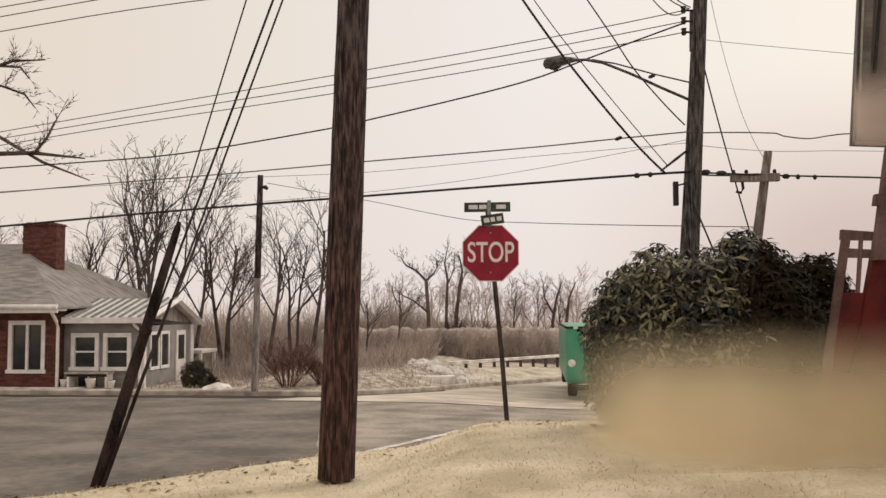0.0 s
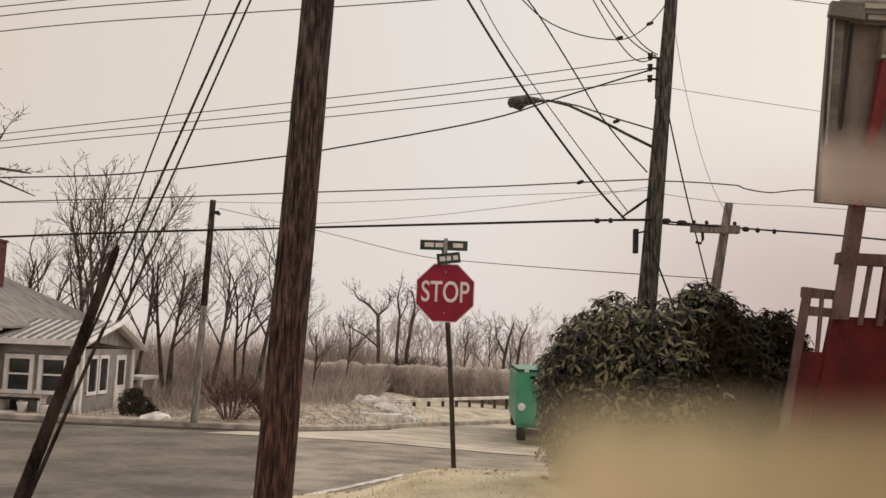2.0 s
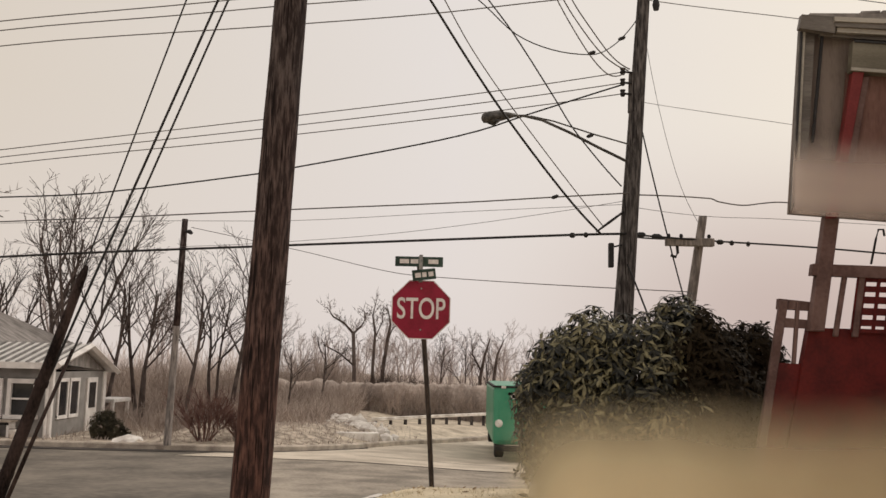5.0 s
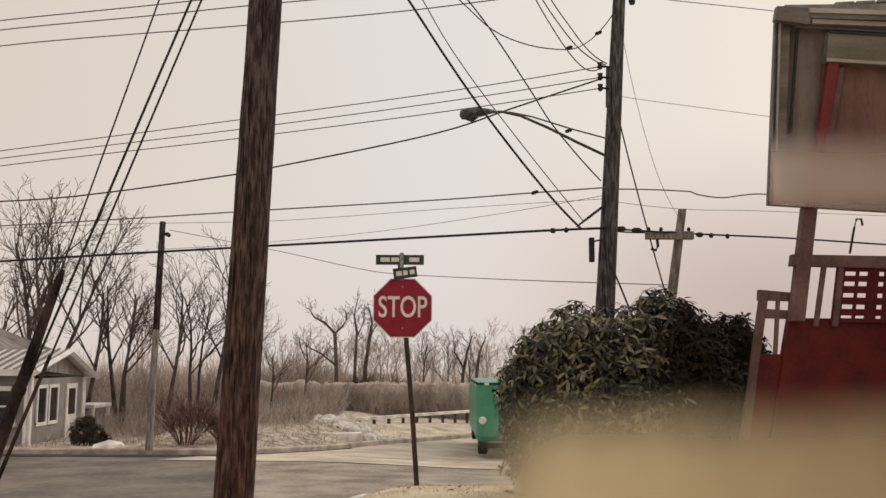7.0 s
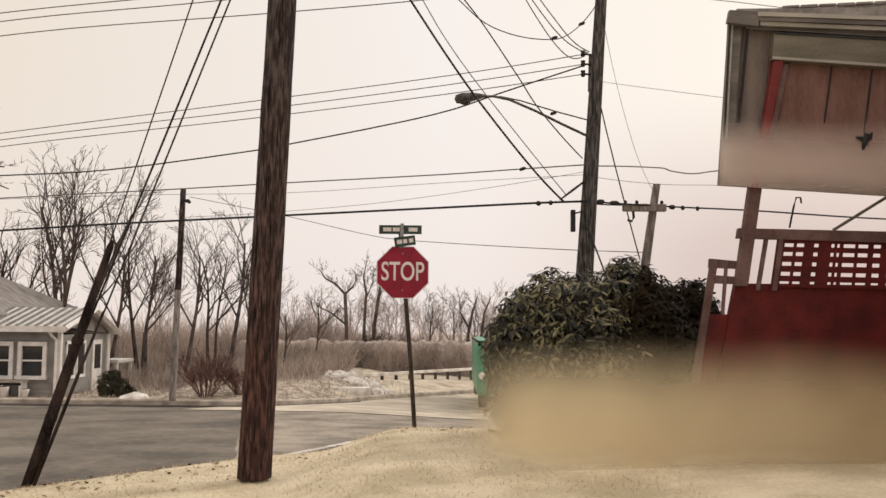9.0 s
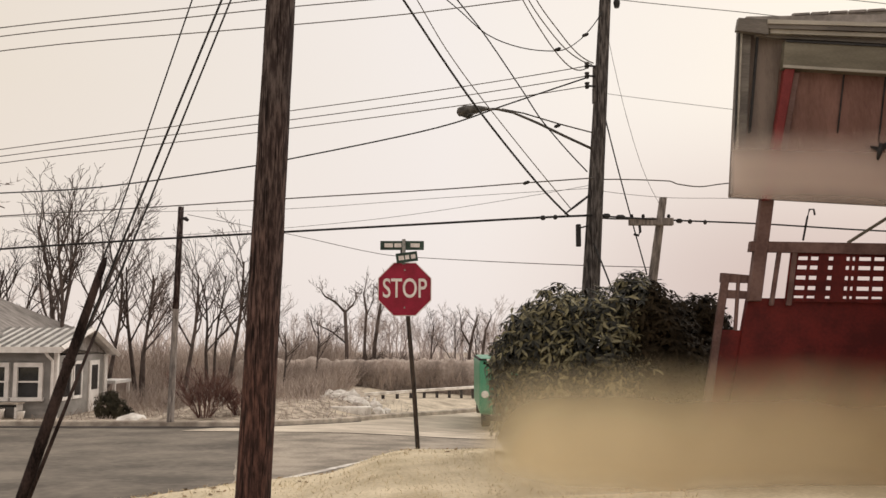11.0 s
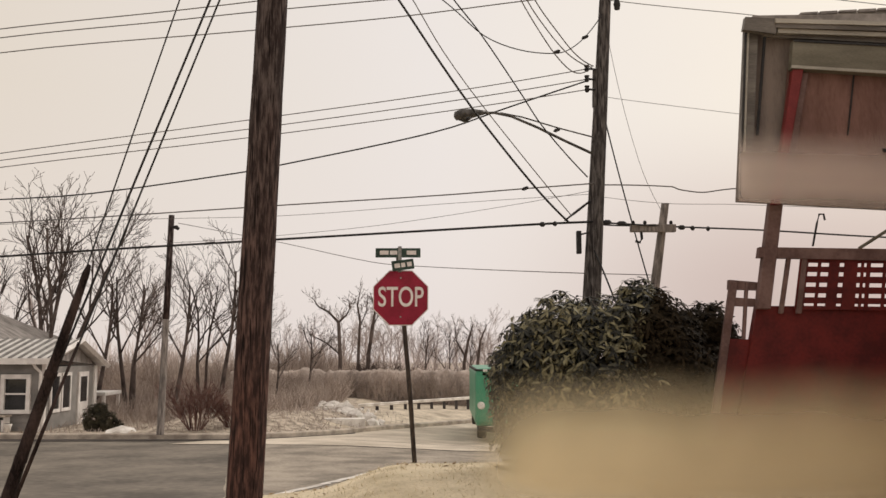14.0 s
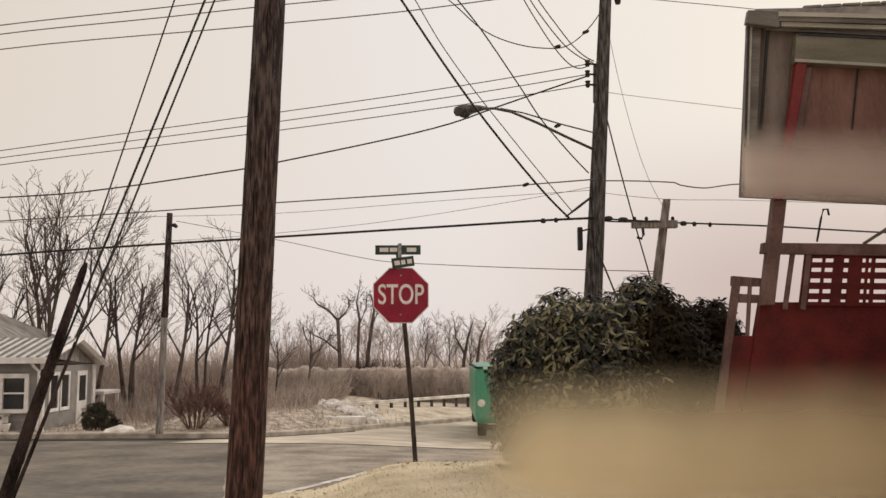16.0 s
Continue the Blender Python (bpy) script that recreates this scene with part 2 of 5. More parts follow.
M_PORCH_GREY = mat("grey_porch_paint", (0.135, 0.107, 0.094), (0.22, 0.178, 0.158), 2.5, 0.75, 0.2, fine=25.0, stretch=(2, 2, 0.4))
M_BEAM = mat("olive_grey_beam", (0.125, 0.113, 0.088), (0.20, 0.182, 0.146), 3.0, 0.75, 0.15, stretch=(0.4, 2, 2))
M_LIP = mat("pale_gutter_lip", (0.27, 0.25, 0.22), (0.44, 0.41, 0.37), 3.0, 0.55, 0.1, stretch=(0.4, 2, 2))
M_SHADE = mat("brown_roll_shade", (0.115, 0.060, 0.051), (0.23, 0.128, 0.108), 3.0, 0.9, 0.3, fine=24.0, stretch=(2, 2, 0.5), lo=0.4, hi=1.0)
M_PORCH_RED = mat("porch_red_paint", (0.068, 0.007, 0.007), (0.135, 0.014, 0.012), 3.0, 0.65, 0.2, fine=25.0)
M_RAIL = mat("weathered_rail_paint", (0.105, 0.06, 0.055), (0.185, 0.115, 0.105), 3.0, 0.75, 0.2, fine=25.0)
M_POST_RED = mat("red_post_paint", (0.12, 0.012, 0.014), (0.20, 0.030, 0.030), 3.0, 0.6, 0.1)
M_GUTTER = mat("gutter_metal", (0.10, 0.088, 0.08), (0.19, 0.17, 0.155), 4.0, 0.5, 0.1, stretch=(0.3, 2, 2))
M_TRUCK = mat("van_green", (0.030, 0.235, 0.13), (0.07, 0.32, 0.195), 1.5, 0.4, 0.03, spec=0.5)
M_DARK = mat("black_rubber", (0.012, 0.012, 0.012), (0.035, 0.033, 0.032), 8.0, 0.8, 0.1)
M_LENS = mat("lamp_lens", (0.62, 0.60, 0.55), (0.80, 0.78, 0.74), 8.0, 0.2, 0.0, spec=0.6)
M_TAIL = mat("red_lens", (0.35, 0.01, 0.01), (0.5, 0.02, 0.02), 8.0, 0.2, 0.0, spec=0.6)


# ---- mesh helpers ----
def mesh_of(name, verts, faces, material, smooth=False):
    me = bpy.data.meshes.new(name)
    me.from_pydata([tuple(v) for v in verts], [], faces)
    me.materials.append(material)
    if smooth:
        me.polygons.foreach_set("use_smooth", [True] * len(me.polygons))
    me.update()
    return me


def thing(name, place, label, category, group="", kind=""):
    e = new(name)
    e.location = place
    e.empty_display_size = 0.1
    return tagged(e, label, category, group, kind)


def part(name, bm, material, parent, label="", smooth=False):
    me = bpy.data.meshes.new(name)
    bm.normal_update()
    bm.to_mesh(me)
    bm.free()
    me.materials.append(material)
    if smooth:
        me.polygons.foreach_set("use_smooth", [True] * len(me.polygons))
    ob = new(name, me)
    if parent:
        ob.parent = parent
    return tagged(ob, label)


def box(x0, x1, y0, y1, z0, z1, bevel=0.0, bm=None):
    bm = bm or bmesh.new()
    got = bmesh.ops.create_cube(bm, size=1.0, matrix=Matrix.Translation(((x0 + x1) / 2, (y0 + y1) / 2, (z0 + z1) / 2)) @ Matrix.Diagonal((abs(x1 - x0), abs(y1 - y0), abs(z1 - z0), 1)))
    if bevel:
        es = list({e for v in got["verts"] for e in v.link_edges})
        bmesh.ops.bevel(bm, geom=es, offset=bevel, segments=2, affect="EDGES", profile=0.6)
    return bm


def tube(points, radii, sides=8, bm=None, cap=True):
    """A tube through points, with a radius at each."""
    bm = bm or bmesh.new()
    pts = [Vector(p) for p in points]
    if isinstance(radii, (int, float)):
        radii = [radii] * len(pts)
    rings = []
    for i, p in enumerate(pts):
        d = (pts[min(i + 1, len(pts) - 1)] - pts[max(i - 1, 0)]).normalized()
        side = d.cross(Vector((0, 0, 1)) if abs(d.z) < 0.9 else Vector((1, 0, 0))).normalized()
        up = side.cross(d)
        rings.append([bm.verts.new(p + radii[i] * (math.cos(a) * side + math.sin(a) * up)) for a in (2 * math.pi * k / sides for k in range(sides))])
    for a, b in zip(rings, rings[1:]):
        for k in range(sides):
            bm.faces.new((a[k], a[(k + 1) % sides], b[(k + 1) % sides], b[k]))
    if cap:
        bm.faces.new(rings[0][::-1])
        bm.faces.new(rings[-1])
    return bm


def slab(points, depth, bm=None):
    """A flat outline (points in the XZ plane at y) given thickness along y."""
    bm = bm or bmesh.new()
    a = [bm.verts.new(p) for p in points]
    b = [bm.verts.new((p[0], p[1] + depth, p[2])) for p in points]
    n = len(a)
    bm.faces.new(a)
    bm.faces.new(b[::-1])
    for k in range(n):
        bm.faces.new((a[(k + 1) % n], a[k], b[k], b[(k + 1) % n]))
    bmesh.ops.recalc_face_normals(bm, faces=bm.faces[:])
    return bm


def letters(word, size, depth, place, parent, material):
    cu = bpy.data.curves.new("letters", "FONT")
    cu.body, cu.size, cu.extrude, cu.align_x, cu.align_y = word, size, depth, "CENTER", "CENTER"
    cu.offset = size * 0.010
    tmp = new("letters_tmp", cu)
    me = bpy.data.meshes.new_from_object(tmp.evaluated_get(bpy.context.evaluated_depsgraph_get()))
    bpy.data.objects.remove(tmp)
    me.materials.clear()
    me.materials.append(material)
    ob = new("lettering", me)
    ob.parent = parent
    ob.matrix_basis = pose(*place, 90, 0, 0) @ Matrix.Diagonal((0.74, 1.08, 1, 1))
    return ob


def smooth_step(a, b, x):
    t = min(1.0, max(0.0, (x - a) / (b - a)))
    return t * t * (3 - 2 * t)


# ---- ground, roads, kerb ----
def road_z(y, x=2.0):
    rise = 0.16 * smooth_step(13, 23.5, y) * (1 - smooth_step(-3.0, 1.5, x))
    if y < 11:
        return -0.30
    if y < 27:
        return -0.30 - 0.05375 * (y - 11) + rise
    return -1.16 - 0.012 * (y - 27) + rise


def far_side(x):
    """Where the street ends on its far side: straight, then curving into the side street."""
    if x < -5.2:
        return 23.6
    if x < -2.4:
        return 23.6 + 4.4 * ((x + 5.2) / 2.8) ** 1.25
    return 28.0 + 1.75 * (x + 2.4)


def lawn_edge(x):
    """How far ahead the lawn reaches before the road begins."""
    if x < -0.8:
        return 13.15 - 1.2 * (-0.8 - x) if x > -4.6 else 8.59 - 0.35 * (-4.6 - x)
    return 13.15 + 0.45 * smooth_step(-0.8, 4, x)


def ground_z(x, y):
    inside = lawn_edge(x) - y
    if y < 16:
        w = smooth_step(0.0, 0.25, inside) * 0.05 + smooth_step(0.0, 1.1, inside) * 0.32 * smooth_step(-1.9, -0.4, x)
        near = road_z(y, x) - 0.06 * (1 - smooth_step(-0.05, 0.12, inside)) + w
        return near + 0.12 * smooth_step(0, 4, x) * smooth_step(0, 2, inside)
    far_edge = far_side(x)
    z = road_z(y, x) - 0.07
    z += 0.17 * smooth_step(far_edge, far_edge + 0.2, y)
    z += 0.42 * smooth_step(far_edge + 0.4, far_edge + 4.5, y) * smooth_step(-9.2, -7.5, x) * (1 - 0.5 * smooth_step(-4.2, -2.2, x))
    z -= 4.6 * smooth_step(47, 130, y)
    return z + 0.05 * noise.noise((x * 0.3, y * 0.3, 0)) * smooth_step(far_edge + 0.5, far_edge + 3, y)


def spread(a, b, step, out, grow=1.25, limit=1500):
    vals, s = [a], step
    while vals[-1] < b:
        vals.append(vals[-1] + step)
    tail, v = [], vals[-1]
    while v < out:
        s *= grow
        v += s
        tail.append(v)
    head, v, s = [], a, step
    while v > -out:
        s *= grow
        v -= s
        head.append(v)
    return head[::-1] + vals + tail


def sheet(name, xs, ys, zf, material):
    vs = [(x, y, zf(x, y)) for y in ys for x in xs]
    w = len(xs)
    fs = [(j * w + i, j * w + i + 1, (j + 1) * w + i + 1, (j + 1) * w + i) for j in range(len(ys) - 1) for i in range(w - 1)]
    return new(name, mesh_of(name, vs, fs, material, True))


GX = spread(-9, 7, 0.16, 1500)
GY = spread(5, 16, 0.12, 1500)
GY = [v for v in GY if v < 16] + [16 + 0.35 * k for k in range(60)] + [v for v in GY if v > 37.5]
ground = sheet("ground", GX, GY, ground_z, M_GRASS)
ground.data.materials.append(M_FIELD)
ground.data.materials.append(M_VERGE)
for poly in ground.data.polygons:
    x, y = poly.center.x, poly.center.y
    if y > 16:
        poly.material_index = 2 if y < 41 and x > -3.0 + 1.4 * noise.noise((x * 0.8, y * 0.8, 2)) else 1
tagged(ground, "sparse straw-coloured winter lawn and brown verge", "ground", kind="structure")

RX = [-60 + 0.5 * k for k in range(161)]
RY = [7.2 + 0.3 * k for k in range(58)]
road = sheet("road", [x for x in RX if x <= 20], [y for y in RY if y <= 24.5], lambda x, y: road_z(y, x) + 0.012 * noise.noise((x * 0.4, y * 0.4, 3)) * (1 - smooth_step(9, 12, y) * smooth_step(-12, -8, x)), M_ROAD)
tagged(road, "worn patchy grey asphalt street", "road", kind="structure")


def strip(name, left, right, lift, material, label):
    vs, fs = [], []
    for a, b in zip(left, right):
        for k in range(25):
            x, y = a[0] + (b[0] - a[0]) * k / 24, a[1] + (b[1] - a[1]) * k / 24
            vs.append((x, y, road_z(y, x) + lift))
    for j in range(len(left) - 1):
        for k in range(24):
            fs.append((j * 25 + k, j * 25 + k + 1, (j + 1) * 25 + k + 1, (j + 1) * 25 + k))
    return tagged(new(name, mesh_of(name, vs, fs, material, True)), label, "road", kind="structure")


def bezier(p0, p1, p2, n):
    return [tuple((1 - t) ** 2 * a + 2 * t * (1 - t) * b + t * t * c for a, b, c in zip(p0, p1, p2)) for t in (k / n for k in range(n + 1))]


side_x = [-5.6 + 0.3 * k for k in range(40)]
strip("road_side", [(-6.4, 21.5)] + [(x, far_side(x) + 0.1) for x in side_x], [(14, 19.6)] + [(14, 20.2 + 0.9 * k) for k in range(40)], 0.012, M_ROAD_PALE, "pale tan asphalt of the side street")
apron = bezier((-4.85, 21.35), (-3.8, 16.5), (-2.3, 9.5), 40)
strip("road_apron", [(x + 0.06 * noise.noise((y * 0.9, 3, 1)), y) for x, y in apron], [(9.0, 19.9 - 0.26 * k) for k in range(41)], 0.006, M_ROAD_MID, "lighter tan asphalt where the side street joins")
strip("tar_seam", bezier((-6.6, 21.55), (-2, 20.9), (5, 20.5), 24), bezier((-6.6, 21.57), (-2, 21.04), (5, 20.6), 24), 0.017, M_SEAM, "thin brown seam across the asphalt")
strip("asphalt_patch", bezier((-3.0, 23.4), (0, 22.8), (4, 22.6), 16), bezier((-3.0, 23.42), (0, 22.98), (4, 22.7), 16), 0.017, M_SEAM, "thin brown seam across the pale asphalt")
# Shadow under the far kerb, painted as a dark strip on the road.
strip("gutter_dirt", [(-30 + 2 * k, 22.7 + 0.08 * math.sin(k * 1.7)) for k in range(12)] + [(x, far_side(x) - 0.6 + 0.02 * k) for k, x in enumerate(side_x[:11])], [(-30 + 2 * k, 23.52) for k in range(12)] + [(x, far_side(x) + 0.02) for x in side_x[:11]], 0.017, M_GUTTER_SHADOW, "dark strip along the gutter, painted kerb shadow")
edge_line = bezier((-2.75, 9.4), (-2.1, 11.6), (-1.2, 14.9), 70)
strip("gravel_edge", [(x - 0.05 + 0.05 * noise.noise((y * 2, 0, 5)), y) for x, y in edge_line], [(x + 0.09 + 0.10 * noise.noise((y * 6, 1, 5)), y) for x, y in edge_line], 0.016, M_ROCK, "thin pale gravel line at the lawn edge")
kerb_line = [(-40 + 2 * k, 23.5) for k in range(16)] + [(-8.5 + 0.3 * k, far_side(-8.5 + 0.3 * k) - 0.1) for k in range(50)]
bm = bmesh.new()
prev = None
for i, (x, y) in enumerate(kerb_line):
    q = kerb_line[min(i + 1, len(kerb_line) - 1)]
    p = kerb_line[max(i - 1, 0)]
    d = Vector((q[0] - p[0], q[1] - p[1])).normalized()
    nx, ny = -d.y, d.x
    z = road_z(y, x)
    ring = [bm.verts.new((x + nx * o, y + ny * o, z + h)) for o, h in ((0, -0.15), (0, 0.12), (0.03, 0.15), (0.18, 0.15), (0.18, -0.15))]
    if prev:
        for k in range(4):
            bm.faces.new((prev[k], prev[k + 1], ring[k + 1], ring[k]))
    prev = ring
kerb = part("kerb", bm, M_KERB, None)
tagged(kerb, "low worn concrete kerb along the far side of the street", "kerb", kind="structure")


# ---- near utility pole with its guy wires ----
def leaning_pole(name, foot, top, r0, r1, material, label, rings=26, wobble=0.02):
    e = thing(name, foot, label, "utility pole")
    foot, top = Vector(foot), Vector(top)
    rnd = random.Random(len(label))
    bm = bmesh.new()
    prev = None
    for i in range(rings + 1):
        t = i / rings
        c = (top - foot) * t
        r = r0 + (r1 - r0) * t
        ring = []
        for k in range(20):
            a = 2 * math.pi * k / 20
            rr = r * (1 + wobble * math.sin(5 * a + 0.6 * t * 9) + wobble * (rnd.random() - 0.5))
            ring.append(bm.verts.new(c + Vector((rr * math.cos(a), rr * math.sin(a), 0))))
        if prev:
            for k in range(20):
                bm.faces.new((prev[k], prev[(k + 1) % 20], ring[(k + 1) % 20], ring[k]))
        prev = ring
    bm.faces.new(prev)
    part("shaft", bm, material, e, smooth=True)
    return e


near_pole = leaning_pole("utility_pole", (-2.00, 9.30, -0.22), (-1.71, 9.30, 7.87), 0.185, 0.143, M_POLE, "tall dark weathered wooden utility pole on the lawn edge", wobble=0.03)
rnd = random.Random(5)


def cable(name, points, r, material, label, group="overhead cables", n=28, category="cable"):
    """A hanging line through the points given: a smooth curve, as its own thing."""
    knots = [Vector(p) for p in points]
    k = len(knots)
    slope = [(knots[min(i + 1, k - 1)] - knots[max(i - 1, 0)]) / max(1e-6, (knots[min(i + 1, k - 1)] - knots[i]).length + (knots[i] - knots[max(i - 1, 0)]).length) for i in range(k)]
    if k > 2:
        slope[0] = ((knots[1] - knots[0]).normalized() * 2 - slope[1])
        slope[-1] = ((knots[-1] - knots[-2]).normalized() * 2 - slope[-2])
    pts = [knots[0]]
    for a, b, p, q in zip(knots, knots[1:], slope, slope[1:]):
        h, m = (b - a).length, max(3, n // (k - 1))
        for i in range(1, m + 1):
            t = i / m
            pts.append(a * (2 * t ** 3 - 3 * t * t + 1) + p * h * (t ** 3 - 2 * t * t + t) + b * (3 * t * t - 2 * t ** 3) + q * h * (t ** 3 - t * t))
    ob = part(name, tube(pts, r, 6), material, None, smooth=True)
    return tagged(ob, label, category, group)


for i, (lo, hi, r) in enumerate((((-4.35, 9.00, -0.35), (-2.04, 9.40, 7.81), 0.008), ((-4.45, 9.10, -0.36), (-1.52, 9.30, 7.74), 0.012), ((-4.24, 8.90, -0.34), (-1.43, 9.30, 7.74), 0.010))):
    mid = tuple((p + q) / 2 for p, q in zip(lo, hi))
    cable("guy_wire", (lo, mid, hi), r, M_CABLE, "taut steel guy wire anchored beside the pole", "guy wires", category="guy wire")
guard = thing("guy_guard", (-4.33, 8.95, -0.37), "dark brown plastic sleeve over a guy wire", "guy guard")
g0, g1 = Vector((-4.33, 8.95, -0.37)), Vector((-3.52, 9.00, 2.33))
part("sleeve", tube([(g1 - g0) * t for t in (0, 0.2, 0.5, 0.75, 0.97, 1)], [0.062, 0.06, 0.055, 0.047, 0.036, 0.018], 10), M_GUARD, guard, smooth=True)
for t in (0.3, 0.6):
    c = (g1 - g0) * t
    d = (g1 - g0).normalized() * 0.03
    part("band", tube([c - d, c + d], 0.062, 10), M_GUARD, guard)
g2, g3 = Vector((-4.23, 8.88, -0.33)) - g0, Vector((-3.55, 8.90, 1.56)) - g0
part("rod", tube([g2, g2 * 0.5 + g3 * 0.5, g3], [0.022, 0.02, 0.014], 8), M_GUARD, guard, smooth=True)

# ---- stop sign ----
S_FOOT, S_TOP = Vector((-0.37, 12.50, 0.02)), Vector((-0.63, 12.50, 2.88))
sign = thing("stop_sign", S_FOOT, "red octagonal stop sign on a thin leaning dark metal post", "stop sign")
ax = (S_TOP - S_FOOT)
bm = tube([Vector((0, 0, -0.25)), ax * 0.3, ax * 0.62, ax], 0.032, 8)
part("post", bm, M_POST, sign)
SC = Vector((-0.58, 12.45, 2.19)) - S_FOOT


def octagon(r, y):
    return [(SC.x + r * math.sin(math.pi / 8 + k * math.pi / 4), y, SC.z + r * math.cos(math.pi / 8 + k * math.pi / 4)) for k in range(8)]


face = part("plate", slab(octagon(0.41, SC.y), 0.012), M_WHITE, sign, "white rim of the plate")
part("face", slab(octagon(0.397, SC.y - 0.006), 0.005), M_RED, sign, "red reflective face")
letters("STOP", 0.355, 0.002, (SC.x, SC.y - 0.009, SC.z), sign, M_WHITE)
for dz in (-0.26, 0.27):
    part("bolt", tube([(SC.x, SC.y - 0.018, SC.z + dz), (SC.x, SC.y - 0.004, SC.z + dz)], 0.012, 6), M_STEEL, sign)
# street-name blades: the lettering is plain bars
B1 = Vector((-0.62, 12.45, 2.81)) - S_FOOT
B2 = Vector((-0.56, 12.45, 2.64)) - S_FOOT
blade = part("name_blade", box(B1.x - 0.31, B1.x + 0.31, B1.y - 0.006, B1.y + 0.006, B1.z - 0.065, B1.z + 0.065, 0.004), M_SIGN_GREEN, sign, "dark green street-name blade")
for x0, x1 in ((-0.25, -0.13), (-0.11, -0.01), (0.01, 0.05), (0.12, 0.25)):
    part("lettering_bar", box(B1.x + x0, B1.x + x1, B1.y - 0.010, B1.y - 0.007, B1.z - 0.026, B1.z + 0.03), M_WHITE, blade)
blade = part("name_blade", box(-0.165, 0.165, -0.006, 0.006, -0.07, 0.07, 0.004), M_SIGN_GREEN, sign, "short dark green street-name blade turned aside")
blade.matrix_basis = pose(B2.x + 0.01, B2.y - 0.03, B2.z, 0, -9, 26)
for x0, x1 in ((-0.13, -0.05), (-0.03, 0.03), (0.06, 0.13)):
    part("lettering_bar", box(x0, x1, -0.010, -0.0065, -0.03, 0.03), M_WHITE, blade)
part("bracket", box(B1.x + 0.0, B1.x + 0.05, B1.y - 0.02, B1.y + 0.02, B2.z - 0.1, B1.z + 0.09, 0.005), M_STEEL, sign)

# ---- street-lamp pole ----
L_FOOT, L_TOP = Vector((2.06, 13.50, -0.10)), Vector((2.57, 13.50, 7.94))
lamp_pole = leaning_pole("utility_pole", L_FOOT, L_TOP, 0.16, 0.078, M_POLE_GREY, "grey weathered utility pole carrying a street lamp and cables")
for px0, dark in (((2.21, 13.40, 5.72), 1), ((2.21, 13.40, 5.56), 1), ((2.21, 13.40, 5.40), 1)):
    q = Vector(px0) - L_FOOT
    part("insulator", tube([q + Vector((-0.03, 0, -0.045)), q + Vector((-0.03, 0, -0.01)), q + Vector((-0.03, 0, 0.02)), q + Vector((-0.03, 0, 0.05))], [0.025, 0.042, 0.03, 0.042], 10), M_CABLE, lamp_pole, "dark ceramic insulator")
    part("bracket", tube([q + Vector((-0.03, 0, 0)), q + Vector((0.2, 0.06, 0.0))], 0.016, 6), M_CABLE, lamp_pole)
q = Vector((2.38, 13.40, 5.47)) - L_FOOT
part("band", tube([q + Vector((0, 0.1, -0.32)), q + Vector((0.015, 0.1, 0.25))], 0.110, 14), M_POLE_GREY, lamp_pole, "grey sleeve round the pole")
q = Vector((2.01, 13.35, 3.07)) - L_FOOT
part("switch_box", box(q.x - 0.035, q.x + 0.035, q.y - 0.05, q.y + 0.05, q.z - 0.18, q.z + 0.16, 0.012), M_CABLE, lamp_pole)
part("bracket", tube([q + Vector((0, 0, 0.1)), q + Vector((0.2, 0.1, 0.16))], 0.014, 6), M_CABLE, lamp_pole)
q0, q1 = Vector((1.80, 13.30, 3.38)) - L_FOOT, Vector((2.21, 13.44, 3.70)) - L_FOOT
part("brace", tube([q0, q0 * 0.5 + q1 * 0.5, q1], [0.012, 0.02, 0.016], 8), M_CABLE, lamp_pole)
q = Vector((2.66, 13.40, 6.73)) - L_FOOT
part("cap_fitting", tube([q + Vector((0, 0, -0.08)), q, q + Vector((0, 0, 0.1))], [0.04, 0.055, 0.03], 8), M_CABLE, lamp_pole)

A0 = Vector((2.17, 13.40, 4.44))
street_lamp = thing("street_lamp", A0, "grey cobra-head street lamp on a curved steel arm", "street lamp")
arm = [Vector(p) - A0 for p in ((2.24, 13.40, 4.41), (1.82, 13.30, 4.58), (1.39, 13.15, 4.75), (1.00, 13.05, 4.89), (0.75, 13.00, 4.93), (0.50, 12.95, 4.91))]
part("arm", tube(arm, [0.022, 0.022, 0.021, 0.020, 0.020, 0.019], 8), M_LAMP, street_lamp, smooth=True)
br = [Vector(p) - A0 for p in ((2.26, 13.40, 4.66), (1.73, 13.25, 4.76), (1.17, 13.10, 4.89), (0.84, 13.02, 4.935))]
part("brace", tube(br, 0.011, 6), M_LAMP, street_lamp)
h0, h1 = Vector((0.63, 12.97, 4.93)) - A0, Vector((0.16, 12.85, 4.86)) - A0
hd = h1 - h0
head = part("lamp_head", tube([h0 + hd * t + Vector((0, 0, -z)) for t, z in ((0, 0), (0.2, 0.0), (0.45, 0.0), (0.75, 0.01), (0.95, 0.02), (1, 0.02))], [0.025, 0.045, 0.07, 0.085, 0.065, 0.02], 12), M_LAMP, street_lamp, smooth=True)
part("lens", tube([h0 + hd * 0.5 + Vector((0, 0, -0.03)), h0 + hd * 0.66 + Vector((0, 0, -0.075)), h0 + hd * 0.85 + Vector((0, 0, -0.045))], [0.05, 0.06, 0.04], 10), M_GLASS, head, "dark glass refractor", smooth=True)

